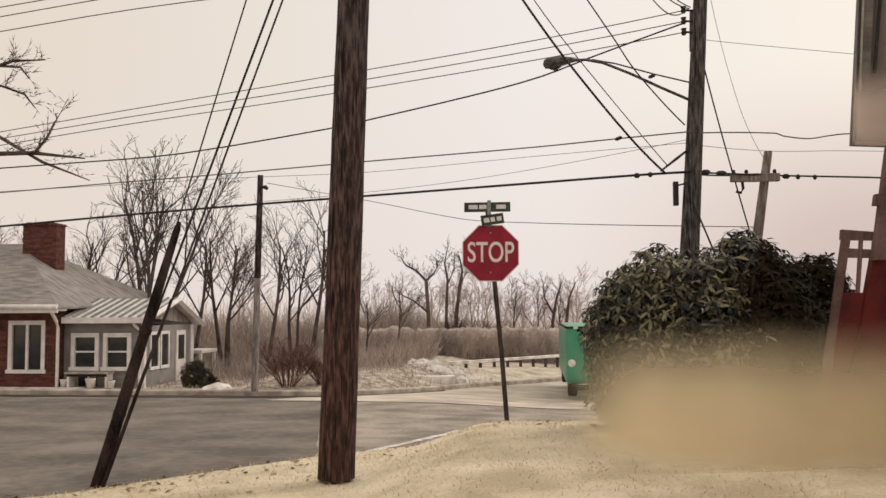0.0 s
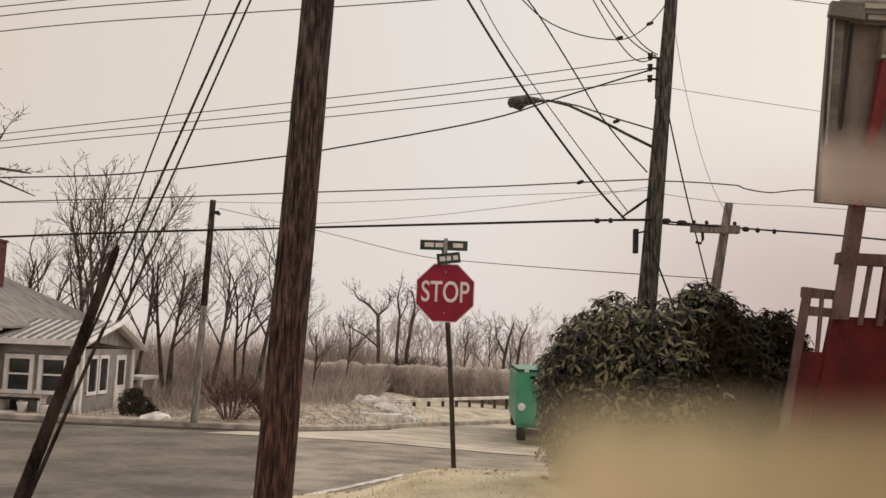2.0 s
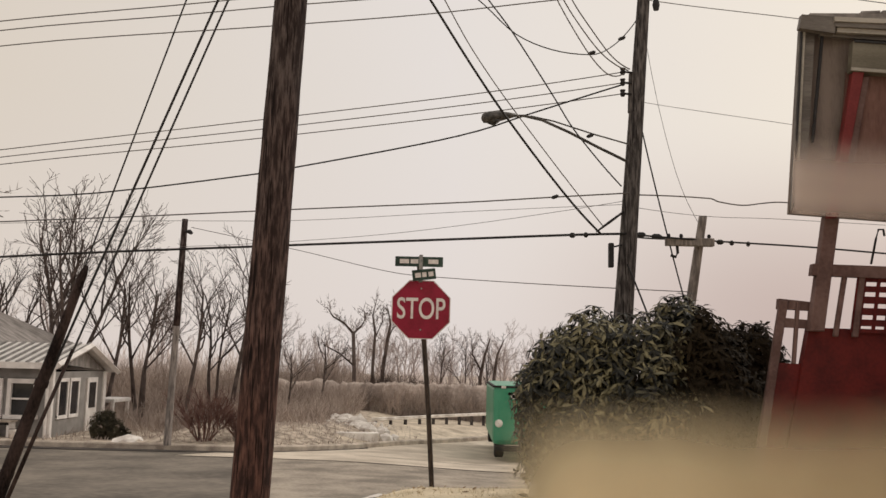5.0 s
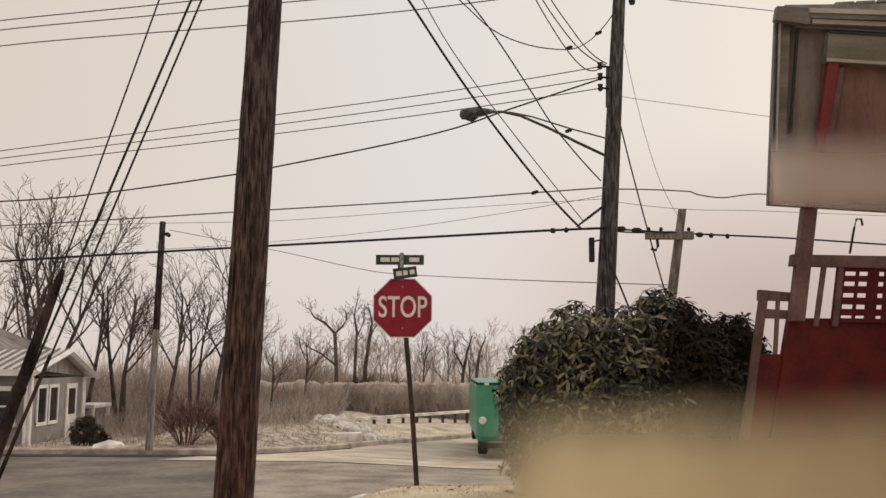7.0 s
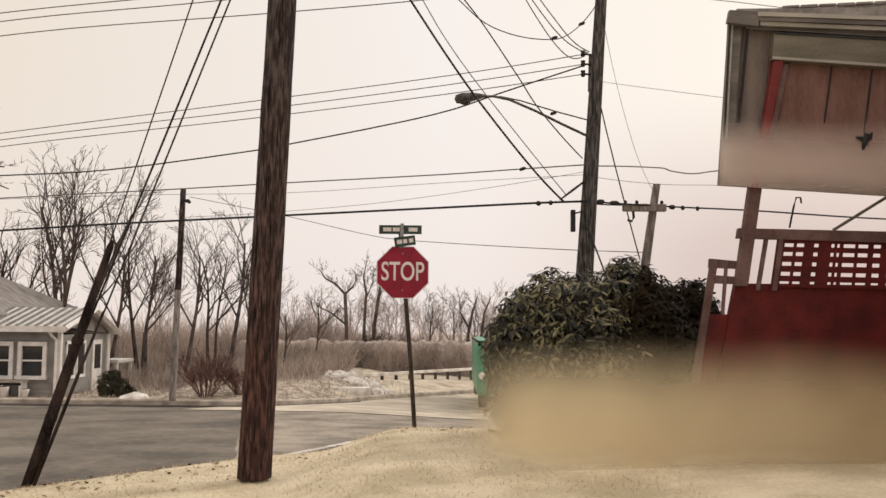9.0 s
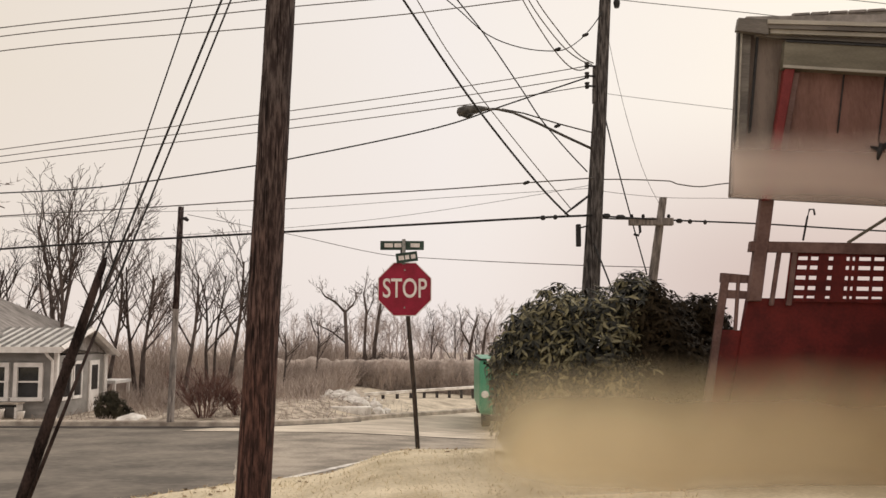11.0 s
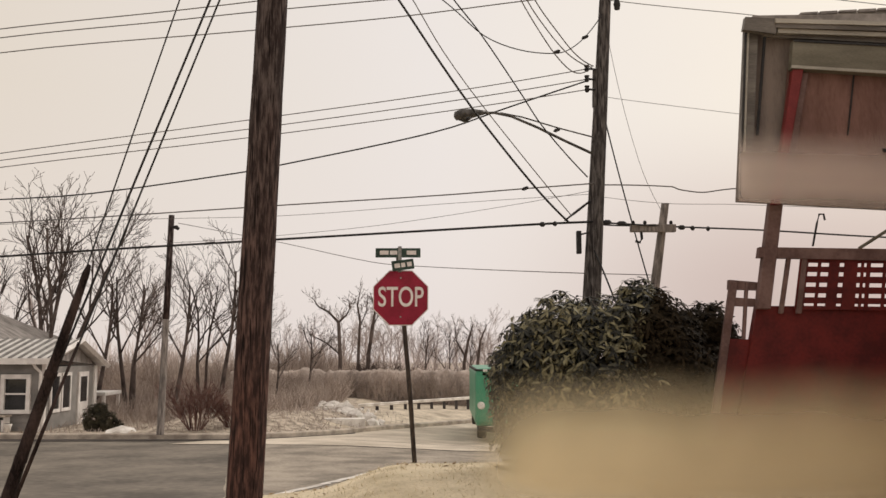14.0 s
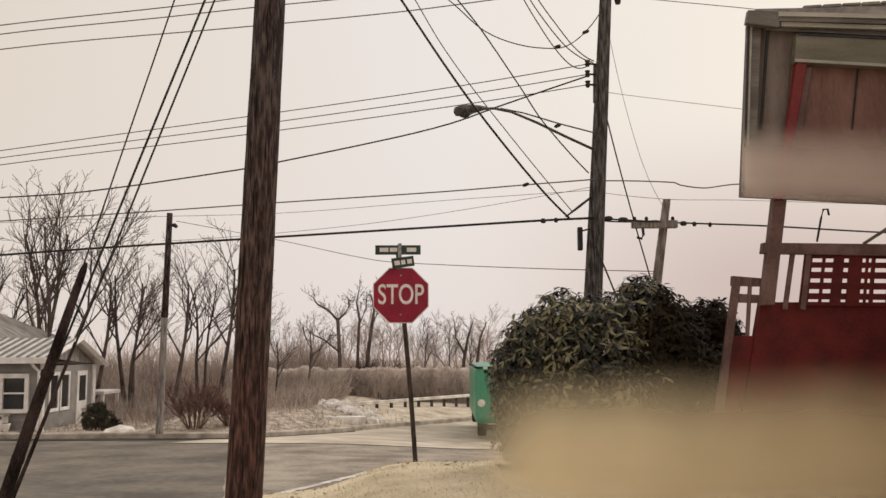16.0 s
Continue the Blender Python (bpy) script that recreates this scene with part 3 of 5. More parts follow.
# ---- far poles ----
T_FOOT = (-6.99, 22.80, -0.62)
thin_pole = leaning_pole("utility_pole", T_FOOT, (-6.88, 22.80, 4.85), 0.09, 0.066, M_POLE_PALE, "slim wooden pole, pale below and dark above, beside the far kerb")
t0, t1 = Vector(T_FOOT), Vector((-6.88, 22.80, 4.86))
# Dark tube added: the pole's silhouette against the sky, put into colour.
part("upper_shaft", tube([(t1 - t0) * k for k in (0.52, 0.7, 0.85, 1.0)], [0.082, 0.079, 0.076, 0.072], 14), M_POLE, thin_pole, "upper half, its dark look against the sky painted on", smooth=True)
q = Vector((-6.72, 22.70, 4.54)) - Vector(T_FOOT)
part("insulator", tube([q + Vector((-0.1, 0, 0)), q, q + Vector((0.06, 0, -0.05))], [0.03, 0.055, 0.04], 8), M_CABLE, thin_pole)
C_FOOT = (3.01, 13.9, 0.88)
cross_pole = leaning_pole("utility_pole", C_FOOT, (3.44, 13.9, 3.73), 0.09, 0.06, M_POLE_PALE, "grey utility pole with a wooden crossarm behind the bush")
q = Vector((3.21, 13.78, 3.33)) - Vector(C_FOOT)
part("crossarm", box(q.x - 0.345, q.x + 0.345, q.y - 0.06, q.y + 0.06, q.z - 0.06, q.z + 0.055, 0.012), M_POLE_PALE, cross_pole, "weathered wooden crossarm")
for dx in (-0.30, -0.12, 0.28):
    part("insulator", tube([q + Vector((dx, 0, 0.05)), q + Vector((dx, 0, 0.085)), q + Vector((dx, 0, 0.115))], [0.018, 0.030, 0.018], 8), M_CABLE, cross_pole)
hook = [q + Vector(p) for p in ((-0.18, 0, -0.05), (-0.17, 0, -0.16), (-0.2, 0, -0.22), (-0.27, 0, -0.2))]
part("hook", tube(hook, 0.022, 6), M_CABLE, cross_pole)

# ---- overhead lines ----
for pts, r, m in (
    (((-19.79, 16.50, 5.96), (-7.39, 14.67, 6.80), (-4.32, 14.15, 6.92), (-2.81, 13.88, 6.99), (-0.73, 13.50, 7.10)), 0.009, M_WIRE),
    (((-19.76, 16.50, 5.69), (-7.48, 14.85, 6.71), (-4.49, 14.40, 6.84), (-3.05, 14.18, 6.91), (-0.84, 13.81, 6.97), (1.01, 13.50, 7.01)), 0.009, M_WIRE),
    (((-19.72, 16.50, 5.37), (-7.52, 14.97, 6.49), (-3.13, 14.35, 6.66), (-0.67, 13.99, 6.76), (1.03, 13.72, 6.88), (2.41, 13.50, 6.97)), 0.009, M_WIRE),
    (((-19.48, 16.50, 3.47), (-7.40, 14.91, 4.74), (-3.21, 14.29, 5.14), (0.00, 13.77, 5.45), (2.21, 13.40, 5.72)), 0.0075, M_WIRE),
    (((-19.46, 16.50, 3.35), (-7.39, 14.91, 4.62), (-3.21, 14.29, 4.99), (0.00, 13.77, 5.30), (2.21, 13.40, 5.56)), 0.0075, M_WIRE),
    (((-19.45, 16.50, 3.23), (-7.39, 14.91, 4.50), (-3.21, 14.29, 4.85), (0.00, 13.77, 5.15), (2.21, 13.40, 5.40)), 0.0075, M_WIRE),
    (((-19.50, 16.50, 3.68), (-7.36, 14.91, 3.96), (-5.77, 14.68, 4.02), (-3.19, 14.29, 4.30), (-2.50, 14.18, 4.41), (-0.74, 13.89, 4.71), (0.14, 13.75, 4.90), (0.83, 13.63, 5.12), (2.21, 13.40, 5.54)), 0.012, M_CABLE),
    (((-20.01, 17.00, 3.11), (-7.46, 15.15, 3.60), (-5.04, 14.75, 3.68), (-2.56, 14.31, 3.77), (0.00, 13.83, 3.85), (1.25, 13.59, 3.91), (2.27, 13.40, 3.955)), 0.0105, M_WIRE),
    (((-20.05, 17.00, 3.37), (-5.08, 14.87, 3.62), (-2.58, 14.45, 3.62), (0.00, 14.00, 3.74), (2.27, 13.55, 3.82)), 0.004, M_WIRE),
    (((-4.85, 16.00, 3.36), (-2.68, 15.33, 3.42), (-0.59, 14.63, 3.55), (2.27, 13.55, 3.875)), 0.004, M_WIRE),
    (((-19.92, 17.00, 2.36), (-7.42, 15.15, 3.03), (-5.41, 14.81, 3.12), (-3.20, 14.42, 3.20), (0.00, 13.82, 3.31), (1.49, 13.53, 3.36), (2.24, 13.40, 3.375)), 0.019, M_CABLE),
    (((2.27, 13.60, 3.40), (3.59, 13.77, 3.35), (4.95, 13.94, 3.32), (6.89, 14.17, 3.24), (14.22, 15.00, 3.06)), 0.014, M_CABLE),
    (((-6.65, 22.60, 4.63), (-5.29, 23.19, 4.42), (-3.82, 21.88, 4.03), (-1.51, 19.51, 3.35), (-0.44, 18.20, 3.14), (2.21, 13.60, 2.62)), 0.008, M_WIRE),
    (((2.26, 13.60, 2.62), (2.76, 13.99, 2.64), (3.26, 13.90, 2.62)), 0.007, M_WIRE),
    (((-1.10, 11.50, 6.81), (-0.60, 11.85, 6.19), (0.00, 12.26, 5.39), (0.49, 12.57, 4.78), (1.34, 13.09, 3.85), (1.87, 13.40, 3.37)), 0.016, M_CABLE),
    (((-0.84, 11.50, 6.81), (-0.41, 11.84, 6.19), (0.00, 12.16, 5.58), (0.57, 12.58, 4.91), (1.93, 13.50, 3.48)), 0.0075, M_WIRE),
    (((-0.41, 11.50, 6.81), (0.15, 11.98, 6.24), (0.53, 12.28, 5.86), (1.10, 12.72, 5.17), (1.45, 12.99, 4.73), (2.18, 13.50, 4.07)), 0.01, M_CABLE),
    (((-0.30, 12.00, 6.49), (0.16, 12.26, 6.21), (0.59, 12.49, 5.91), (1.10, 12.76, 5.80), (1.64, 13.02, 5.83), (1.88, 13.14, 5.93), (2.16, 13.27, 6.19), (2.43, 13.40, 6.58)), 0.008, M_CABLE),
    (((0.82, 12.00, 6.81), (1.09, 12.29, 6.37), (1.39, 12.61, 6.01), (1.70, 12.92, 5.71), (1.96, 13.17, 5.59), (2.21, 13.40, 5.70)), 0.009, M_WIRE),
    (((0.93, 12.00, 6.81), (1.18, 12.29, 6.36), (1.48, 12.61, 6.06), (1.79, 12.94, 5.84), (2.05, 13.20, 5.75), (2.26, 13.40, 5.74)), 0.009, M_WIRE),
    (((1.02, 12.00, 6.81), (1.29, 12.32, 6.38), (1.66, 12.75, 6.06), (1.98, 13.09, 5.83), (2.28, 13.40, 5.76)), 0.009, M_WIRE),
    (((2.37, 13.50, 3.95), (3.51, 13.76, 3.97), (3.64, 13.79, 3.93), (4.01, 13.87, 3.90), (4.33, 13.94, 3.95), (4.59, 13.99, 3.98), (9.60, 15.00, 4.03)), 0.01, M_WIRE),
    (((2.38, 13.60, 3.79), (3.46, 13.83, 3.72), (4.56, 14.05, 3.74), (9.58, 15.00, 3.72)), 0.004, M_WIRE),
    (((2.46, 13.50, 5.31), (3.00, 13.62, 5.27), (4.68, 13.99, 5.17), (9.66, 15.00, 4.85)), 0.004, M_WIRE),
    (((2.53, 13.40, 6.80), (3.27, 13.47, 6.74), (4.95, 13.65, 6.64), (7.50, 14.10, 6.50), (12.0, 14.9, 6.3)), 0.006, M_WIRE),
    (((2.55, 13.40, 7.30), (5.08, 13.45, 6.95), (6.82, 13.50, 6.76), (12.0, 14.4, 6.6)), 0.006, M_WIRE),
    (((2.42, 13.50, 5.15), (2.71, 13.68, 4.06), (3.16, 13.90, 2.50)), 0.011, M_CABLE),
    (((2.52, 13.50, 6.30), (3.11, 14.23, 4.51), (3.42, 13.81, 3.50)), 0.004, M_WIRE),
    (((2.23, 13.40, 2.98), (2.39, 13.14, 2.45), (2.79, 12.40, 0.95)), 0.013, M_CABLE),
    (((2.36, 13.50, 3.35), (2.88, 14.08, 3.41), (3.28, 13.90, 3.40)), 0.014, M_CABLE),
):
    thick = r > 0.0125
    cable("overhead_cable", pts, r, m, "thick black overhead cable strung between poles" if thick else "thin grey overhead wire strung between poles")
for p, sx in (((3.71, 14.00, 3.37), 0.05), ((3.88, 14.00, 3.36), 0.03), ((4.12, 14.00, 3.35), 0.025), ((1.49, 13.50, 3.35), 0.04), ((1.68, 13.50, 3.36), 0.03), ((2.72, 13.70, 3.39), 0.07), ((2.50, 13.70, 3.41), 0.06)):
    c = thing("cable_clamp", p, "small dark clamp on an overhead cable", "cable clamp", "cable clamps")
    part("jaw", tube([(-sx, 0, 0), (-sx * 0.5, 0, 0), (sx * 0.5, 0, 0), (sx, 0, 0)], [0.02, 0.038, 0.038, 0.02], 8), M_CABLE, c)
for p in ((2.14, 13.25, 6.16), (1.68, 13.00, 5.85), (1.23, 13.41, 3.88), (1.69, 13.20, 4.72)):
    c = thing("splice_case", p, "small black splice case on a cable", "splice case", "splice cases")
    part("case", tube([(-0.05, 0, -0.02), (-0.03, 0, -0.012), (0.03, 0, 0.012), (0.05, 0, 0.02)], [0.01, 0.026, 0.026, 0.01], 8), M_CABLE, c)


# ---- far house: brick wing ----
brick_house = thing("brick_house", (-18.0, 27.0, -1.2), "red brick house with a grey hip roof and brick chimney", "house")
O = Vector((-18.0, 27.0, -1.2))


def at_house(bm):
    bmesh.ops.translate(bm, verts=bm.verts[:], vec=-O)
    return bm


def wall_with_hole(x0, x1, z0, z1, hx0, hx1, hz0, hz1, y0, y1):
    bm = box(x0, hx0, y0, y1, z0, z1)
    box(hx1, x1, y0, y1, z0, z1, bm=bm)
    box(hx0, hx1, y0, y1, z0, hz0, bm=bm)
    box(hx0, hx1, y0, y1, hz1, z1, bm=bm)
    return bm


def sash_window(parent, cx, y, z0, z1, w, rails=1, mullions=0, name="window"):
    wd = part(name, at_house(box(cx - w / 2 + 0.04, cx + w / 2 - 0.04, y + 0.05, y + 0.07, z0 + 0.04, z1 - 0.04)), M_GLASS, parent, "dark window pane")
    fr = box(cx - w / 2 - 0.07, cx - w / 2 + 0.05, y - 0.045, y + 0.045, z0 - 0.02, z1 + 0.07)
    box(cx + w / 2 - 0.05, cx + w / 2 + 0.07, y - 0.045, y + 0.045, z0 - 0.02, z1 + 0.07, bm=fr)
    box(cx - w / 2 - 0.07, cx + w / 2 + 0.07, y - 0.047, y + 0.045, z1 - 0.05, z1 + 0.08, bm=fr)
    part("window_frame", at_house(fr), M_TRIM, wd, "white painted frame")
    part("window_sill", at_house(box(cx - w / 2 - 0.11, cx + w / 2 + 0.11, y - 0.09, y + 0.045, z0 - 0.08, z0 + 0.03)), M_TRIM, wd)
    for k in range(rails):
        z = z0 + (z1 - z0) * (k + 1) / (rails + 1)
        part("sash_rail", at_house(box(cx - w / 2, cx + w / 2, y + 0.0, y + 0.045, z - 0.025, z + 0.025)), M_TRIM, wd)
    for k in range(mullions):
        x = cx - w / 2 + w * (k + 1) / (mullions + 1)
        part("mullion", at_house(box(x - 0.04, x + 0.04, y - 0.02, y + 0.045, z0, z1)), M_TRIM, wd)
    return wd


part("wall", at_house(wall_with_hole(-24, -14.3, -1.35, 1.7, -15.75, -14.72, -0.38, 1.05, 26.6, 26.85)), M_BRICK, brick_house, "red-brown brick wall")
part("wall", at_house(box(-14.55, -14.3, 26.85, 34, -1.35, 1.7)), M_BRICK, brick_house)
part("wall", at_house(box(-24, -14.56, 33.8, 34.0, -1.35, 1.7)), M_BRICK, brick_house)
sash_window(brick_house, -15.235, 26.62, -0.38, 1.05, 1.03, 0, 1)
bm = bmesh.new()
ev = [(-25, 26.0, 1.72), (-13.95, 26.0, 1.52), (-13.95, 34.5, 1.72), (-25, 34.5, 1.72)]
rd = [(-25, 30.4, 3.85), (-17.6, 30.4, 3.75)]
v = [bm.verts.new(p) for p in ev + rd]
lo = [bm.verts.new((p[0], p[1], p[2] - 0.06)) for p in ev]
for f in ((0, 1, 5, 4), (1, 2, 5), (2, 3, 4, 5), (3, 0, 4)):
    bm.faces.new([v[k] for k in f])
for k in range(4):
    bm.faces.new((v[(k + 1) % 4], v[k], lo[k], lo[(k + 1) % 4]))
bm.faces.new(lo)
part("roof", at_house(bm), M_SHINGLE, brick_house, "grey shingle hip roof")
part("fascia", at_house(box(-25, -13.97, 25.98, 26.06, 1.36, 1.62)), M_TRIM, brick_house, "white fascia board")
part("gutter", at_house(tube([(-25, 25.93, 1.62), (-19, 25.93, 1.58), (-13.95, 25.93, 1.53)], 0.065, 8)), M_TRIM, brick_house, "white gutter")
part("soffit", at_house(box(-25, -13.99, 26.07, 26.6, 1.42, 1.47)), M_TRIM, brick_house)
part("downspout", at_house(tube([(-14.15, 25.95, 1.45), (-14.2, 26.4, 1.1), (-14.2, 26.5, 0.9), (-14.2, 26.5, -1.2)], 0.05, 8)), M_TRIM, brick_house, "white downspout")
part("chimney", at_house(box(-17.2, -16.0, 29.6, 30.2, 1.9, 4.3, 0.02)), M_BRICK, brick_house, "broad red brick chimney")
bm = bmesh.new()
for k in range(7):
    box(-17.25 + k * 0.185, -17.09 + k * 0.185, 29.56, 30.24, 4.3, 4.38 + 0.04 * (k % 2), 0.012, bm)
part("chimney_cap", at_house(bm), M_BRICK, brick_house, "uneven brick cap")

# sunroom with a tin roof
sunroom = thing("sunroom", O, "grey sided sunroom with a white ribbed tin roof", "house")
SX0, SX1 = -14.28, -11.75
bm = box(SX0, SX1, 27.06, 27.2, -1.35, 1.25)
box(SX1 - 0.14, SX1, 27.2, 31.0, -1.35, 0.95, bm=bm)
box(SX0, SX1 - 0.15, 30.86, 31.0, -1.35, 0.95, bm=bm)
part("wall", at_house(bm), M_SIDING, sunroom)
tri = bmesh.new()
for x in (SX1 - 0.14, SX1):
    tri.verts.new((x, 27.0, 1.22)), tri.verts.new((x, 31.0, 0.95)), tri.verts.new((x, 29.0, 1.68))
tv = list(tri.verts)
for f in ((0, 1, 2), (5, 4, 3), (0, 3, 4, 1), (1, 4, 5, 2), (2, 5, 3, 0)):
    tri.faces.new([tv[k] for k in f])
bmesh.ops.recalc_face_normals(tri, faces=tri.faces[:])
part("gable", at_house(tri), M_SHINGLE, sunroom, "grey shingled gable end")
WINS = ((-13.58, 0.74), (-12.56, 0.74))
for k in range(16):
    z = -1.3 + k * 0.16
    spans = [(SX0, SX1 + 0.02)]
    if -0.45 < z < 0.72:
        spans = [(SX0, -14.02), (-13.14, -13.0), (-12.12, SX1 + 0.02)]
    for a, b in spans:
        bm = bmesh.new()
        vs = [bm.verts.new(p) for p in ((a, 27.055, z), (b, 27.055, z), (b, 27.055, z + 0.165), (a, 27.055, z + 0.165), (a, 27.025, z), (b, 27.025, z), (b, 27.045, z + 0.165), (a, 27.045, z + 0.165))]
        for f in ((4, 5, 6, 7), (0, 4, 7, 3), (1, 2, 6, 5), (0, 1, 5, 4), (3, 7, 6, 2)):
            bm.faces.new([vs[i] for i in f])
        part("siding_board", at_house(bm), M_SIDING, sunroom)
    
for cx, w in WINS:
    sash_window(sunroom, cx, 26.99, -0.32, 0.66, w, 1)
part("corner_board", at_house(box(SX1 - 0.07, SX1 + 0.05, 26.99, 27.12, -1.3, 1.18)), M_TRIM, sunroom, "white corner board")
part("corner_board", at_house(box(SX1 - 0.02, SX1 + 0.05, 30.8, 31.03, -1.3, 0.93)), M_TRIM, sunroom)
part("downspout", at_house(tube([(-12.02, 26.8, 1.1), (-11.95, 26.85, 0.95), (-11.82, 26.92, 0.8), (-11.82, 26.93, -1.2)], 0.045, 8)), M_TRIM, sunroom)
bm = bmesh.new()
for y0, z0, y1, z1 in ((26.7, 1.2, 29.0, 1.80), (31.3, 0.95, 29.0, 1.80)):
    vs = [bm.verts.new(p) for p in ((SX0 + 0.1, y0, z0), (SX1 + 0.28, y0, z0), (SX1 + 0.28, y1, z1), (SX0 + 0.1, y1, z1))]
    ws = [bm.verts.new((a.co.x, a.co.y, a.co.z - 0.05)) for a in vs]
    bm.faces.new(vs), bm.faces.new(ws[::-1])
    for k in range(4):
        bm.faces.new((vs[k], ws[k], ws[(k + 1) % 4], vs[(k + 1) % 4]))
bmesh.ops.recalc_face_normals(bm, faces=bm.faces[:])
tin = part("roof", at_house(bm), M_TIN, sunroom, "white ribbed tin roof")
for k in range(10):
    x = SX0 + 0.16 + k * 0.29
    part("rib", at_house(tube([(x, 26.69, 1.225), (x, 27.8, 1.512), (x, 29.0, 1.825)], 0.038, 6)), M_RIB, tin, "grey raised seam")
part("fascia", at_house(box(SX0 + 0.1, SX1 + 0.28, 26.64, 26.7, 1.04, 1.22)), M_TRIM, sunroom, "white fascia board")
for y0, z0 in ((26.66, 1.15), (31.34, 0.91)):
    part("rake_board", at_house(tube([(SX1 + 0.3, y0, z0), (SX1 + 0.3, 29.0, 1.745)], 0.095, 4)), M_TRIM, sunroom, "white rake board")
side = part("door", at_house(box(SX1 + 0.002, SX1 + 0.05, 29.5, 30.3, -1.25, 0.75)), M_TRIM, sunroom, "white side door")
part("pane", at_house(box(SX1 + 0.05, SX1 + 0.06, 29.65, 30.15, -0.2, 0.6)), M_GLASS, side)
for y in (27.5, 28.3):
    w2 = part("window", at_house(box(SX1 + 0.002, SX1 + 0.02, y, y + 0.55, -0.32, 0.66)), M_GLASS, sunroom)
    fr = box(SX1 + 0.004, SX1 + 0.05, y - 0.07, y, -0.38, 0.72)
    box(SX1 + 0.004, SX1 + 0.05, y + 0.55, y + 0.62, -0.38, 0.72, bm=fr)
    box(SX1 + 0.004, SX1 + 0.051, y - 0.07, y + 0.62, 0.66, 0.76, bm=fr)
    box(SX1 + 0.004, SX1 + 0.051, y - 0.07, y + 0.62, -0.42, -0.32, bm=fr)
    part("window_frame", at_house(fr), M_TRIM, w2)
# small back porch and clutter by the wall
porch = thing("back_porch", O, "small white-posted back porch with a low roof", "porch")
part("roof", at_house(box(-12.4, -11.62, 31.6, 33.2, -0.12, 0.0, 0.02)), M_TIN, porch)
for x, y in ((-12.3, 31.7), (-11.7, 31.7), (-11.7, 33.1)):
    part("post", at_house(box(x - 0.05, x + 0.05, y - 0.05, y + 0.05, -1.25, -0.12)), M_TRIM, porch)
BX, BZ = -13.2, ground_z(-13.2, 26.5)
bench = thing("garden_bench", (BX, 26.55, BZ), "low grey slatted bench on pale legs against the sunroom wall", "bench")
for k in range(4):
    part("slat", box(-0.67, 0.67, -0.24 + k * 0.12, -0.14 + k * 0.12, 0.42, 0.47, 0.006), M_KERB, bench)
# Black board added in place of the shade beneath the slats.
part("apron", box(-0.62, 0.62, -0.2, -0.17, 0.34, 0.415, 0.004), M_DARK, bench, "dark board added as the shade under the seat")
for x in (-0.62, 0.02, 0.56):
    part("leg", box(x, x + 0.07, -0.19, 0.2, 0.0, 0.415, 0.004), M_TRIM, bench, "pale leg")
# Dark framed pane added to back the dark recess behind the bench.
recess = part("cellar_window", at_house(box(-13.78, -13.22, 26.99, 27.02, -0.86, -0.52)), M_GLASS, sunroom, "dark pane added as the dark recess behind the bench")
part("window_frame", at_house(box(-13.84, -13.16, 26.98, 27.018, -0.51, -0.46)), M_TRIM, recess)
for x, y, r in ((-12.95, 26.1, 0.16), (-12.42, 26.3, 0.13), (-13.95, 26.45, 0.13)):
    pot = thing("plant_pot", (x, y, ground_z(x, y)), "pale clay plant pot by the house wall", "plant pot", "plant pots")
    part("pot", tube([(0, 0, 0), (0, 0, r * 1.2), (0, 0, r * 1.7), (0, 0, r * 1.9)], [r * 0.6, r * 0.8, r * 0.95, r * 0.9], 12), M_ROCK, pot, smooth=True)
    part("soil", tube([(0, 0, r * 1.88), (0, 0, r * 1.95)], r * 0.8, 12), M_STEM, pot, "dark soil")
path_slab = part("path", box(-24, -13.2, 23.75, 26.3, -1.25, -0.84, 0.03), M_ROCK, None)
tagged(path_slab, "pale concrete path beside the brick house", "path", kind="structure")


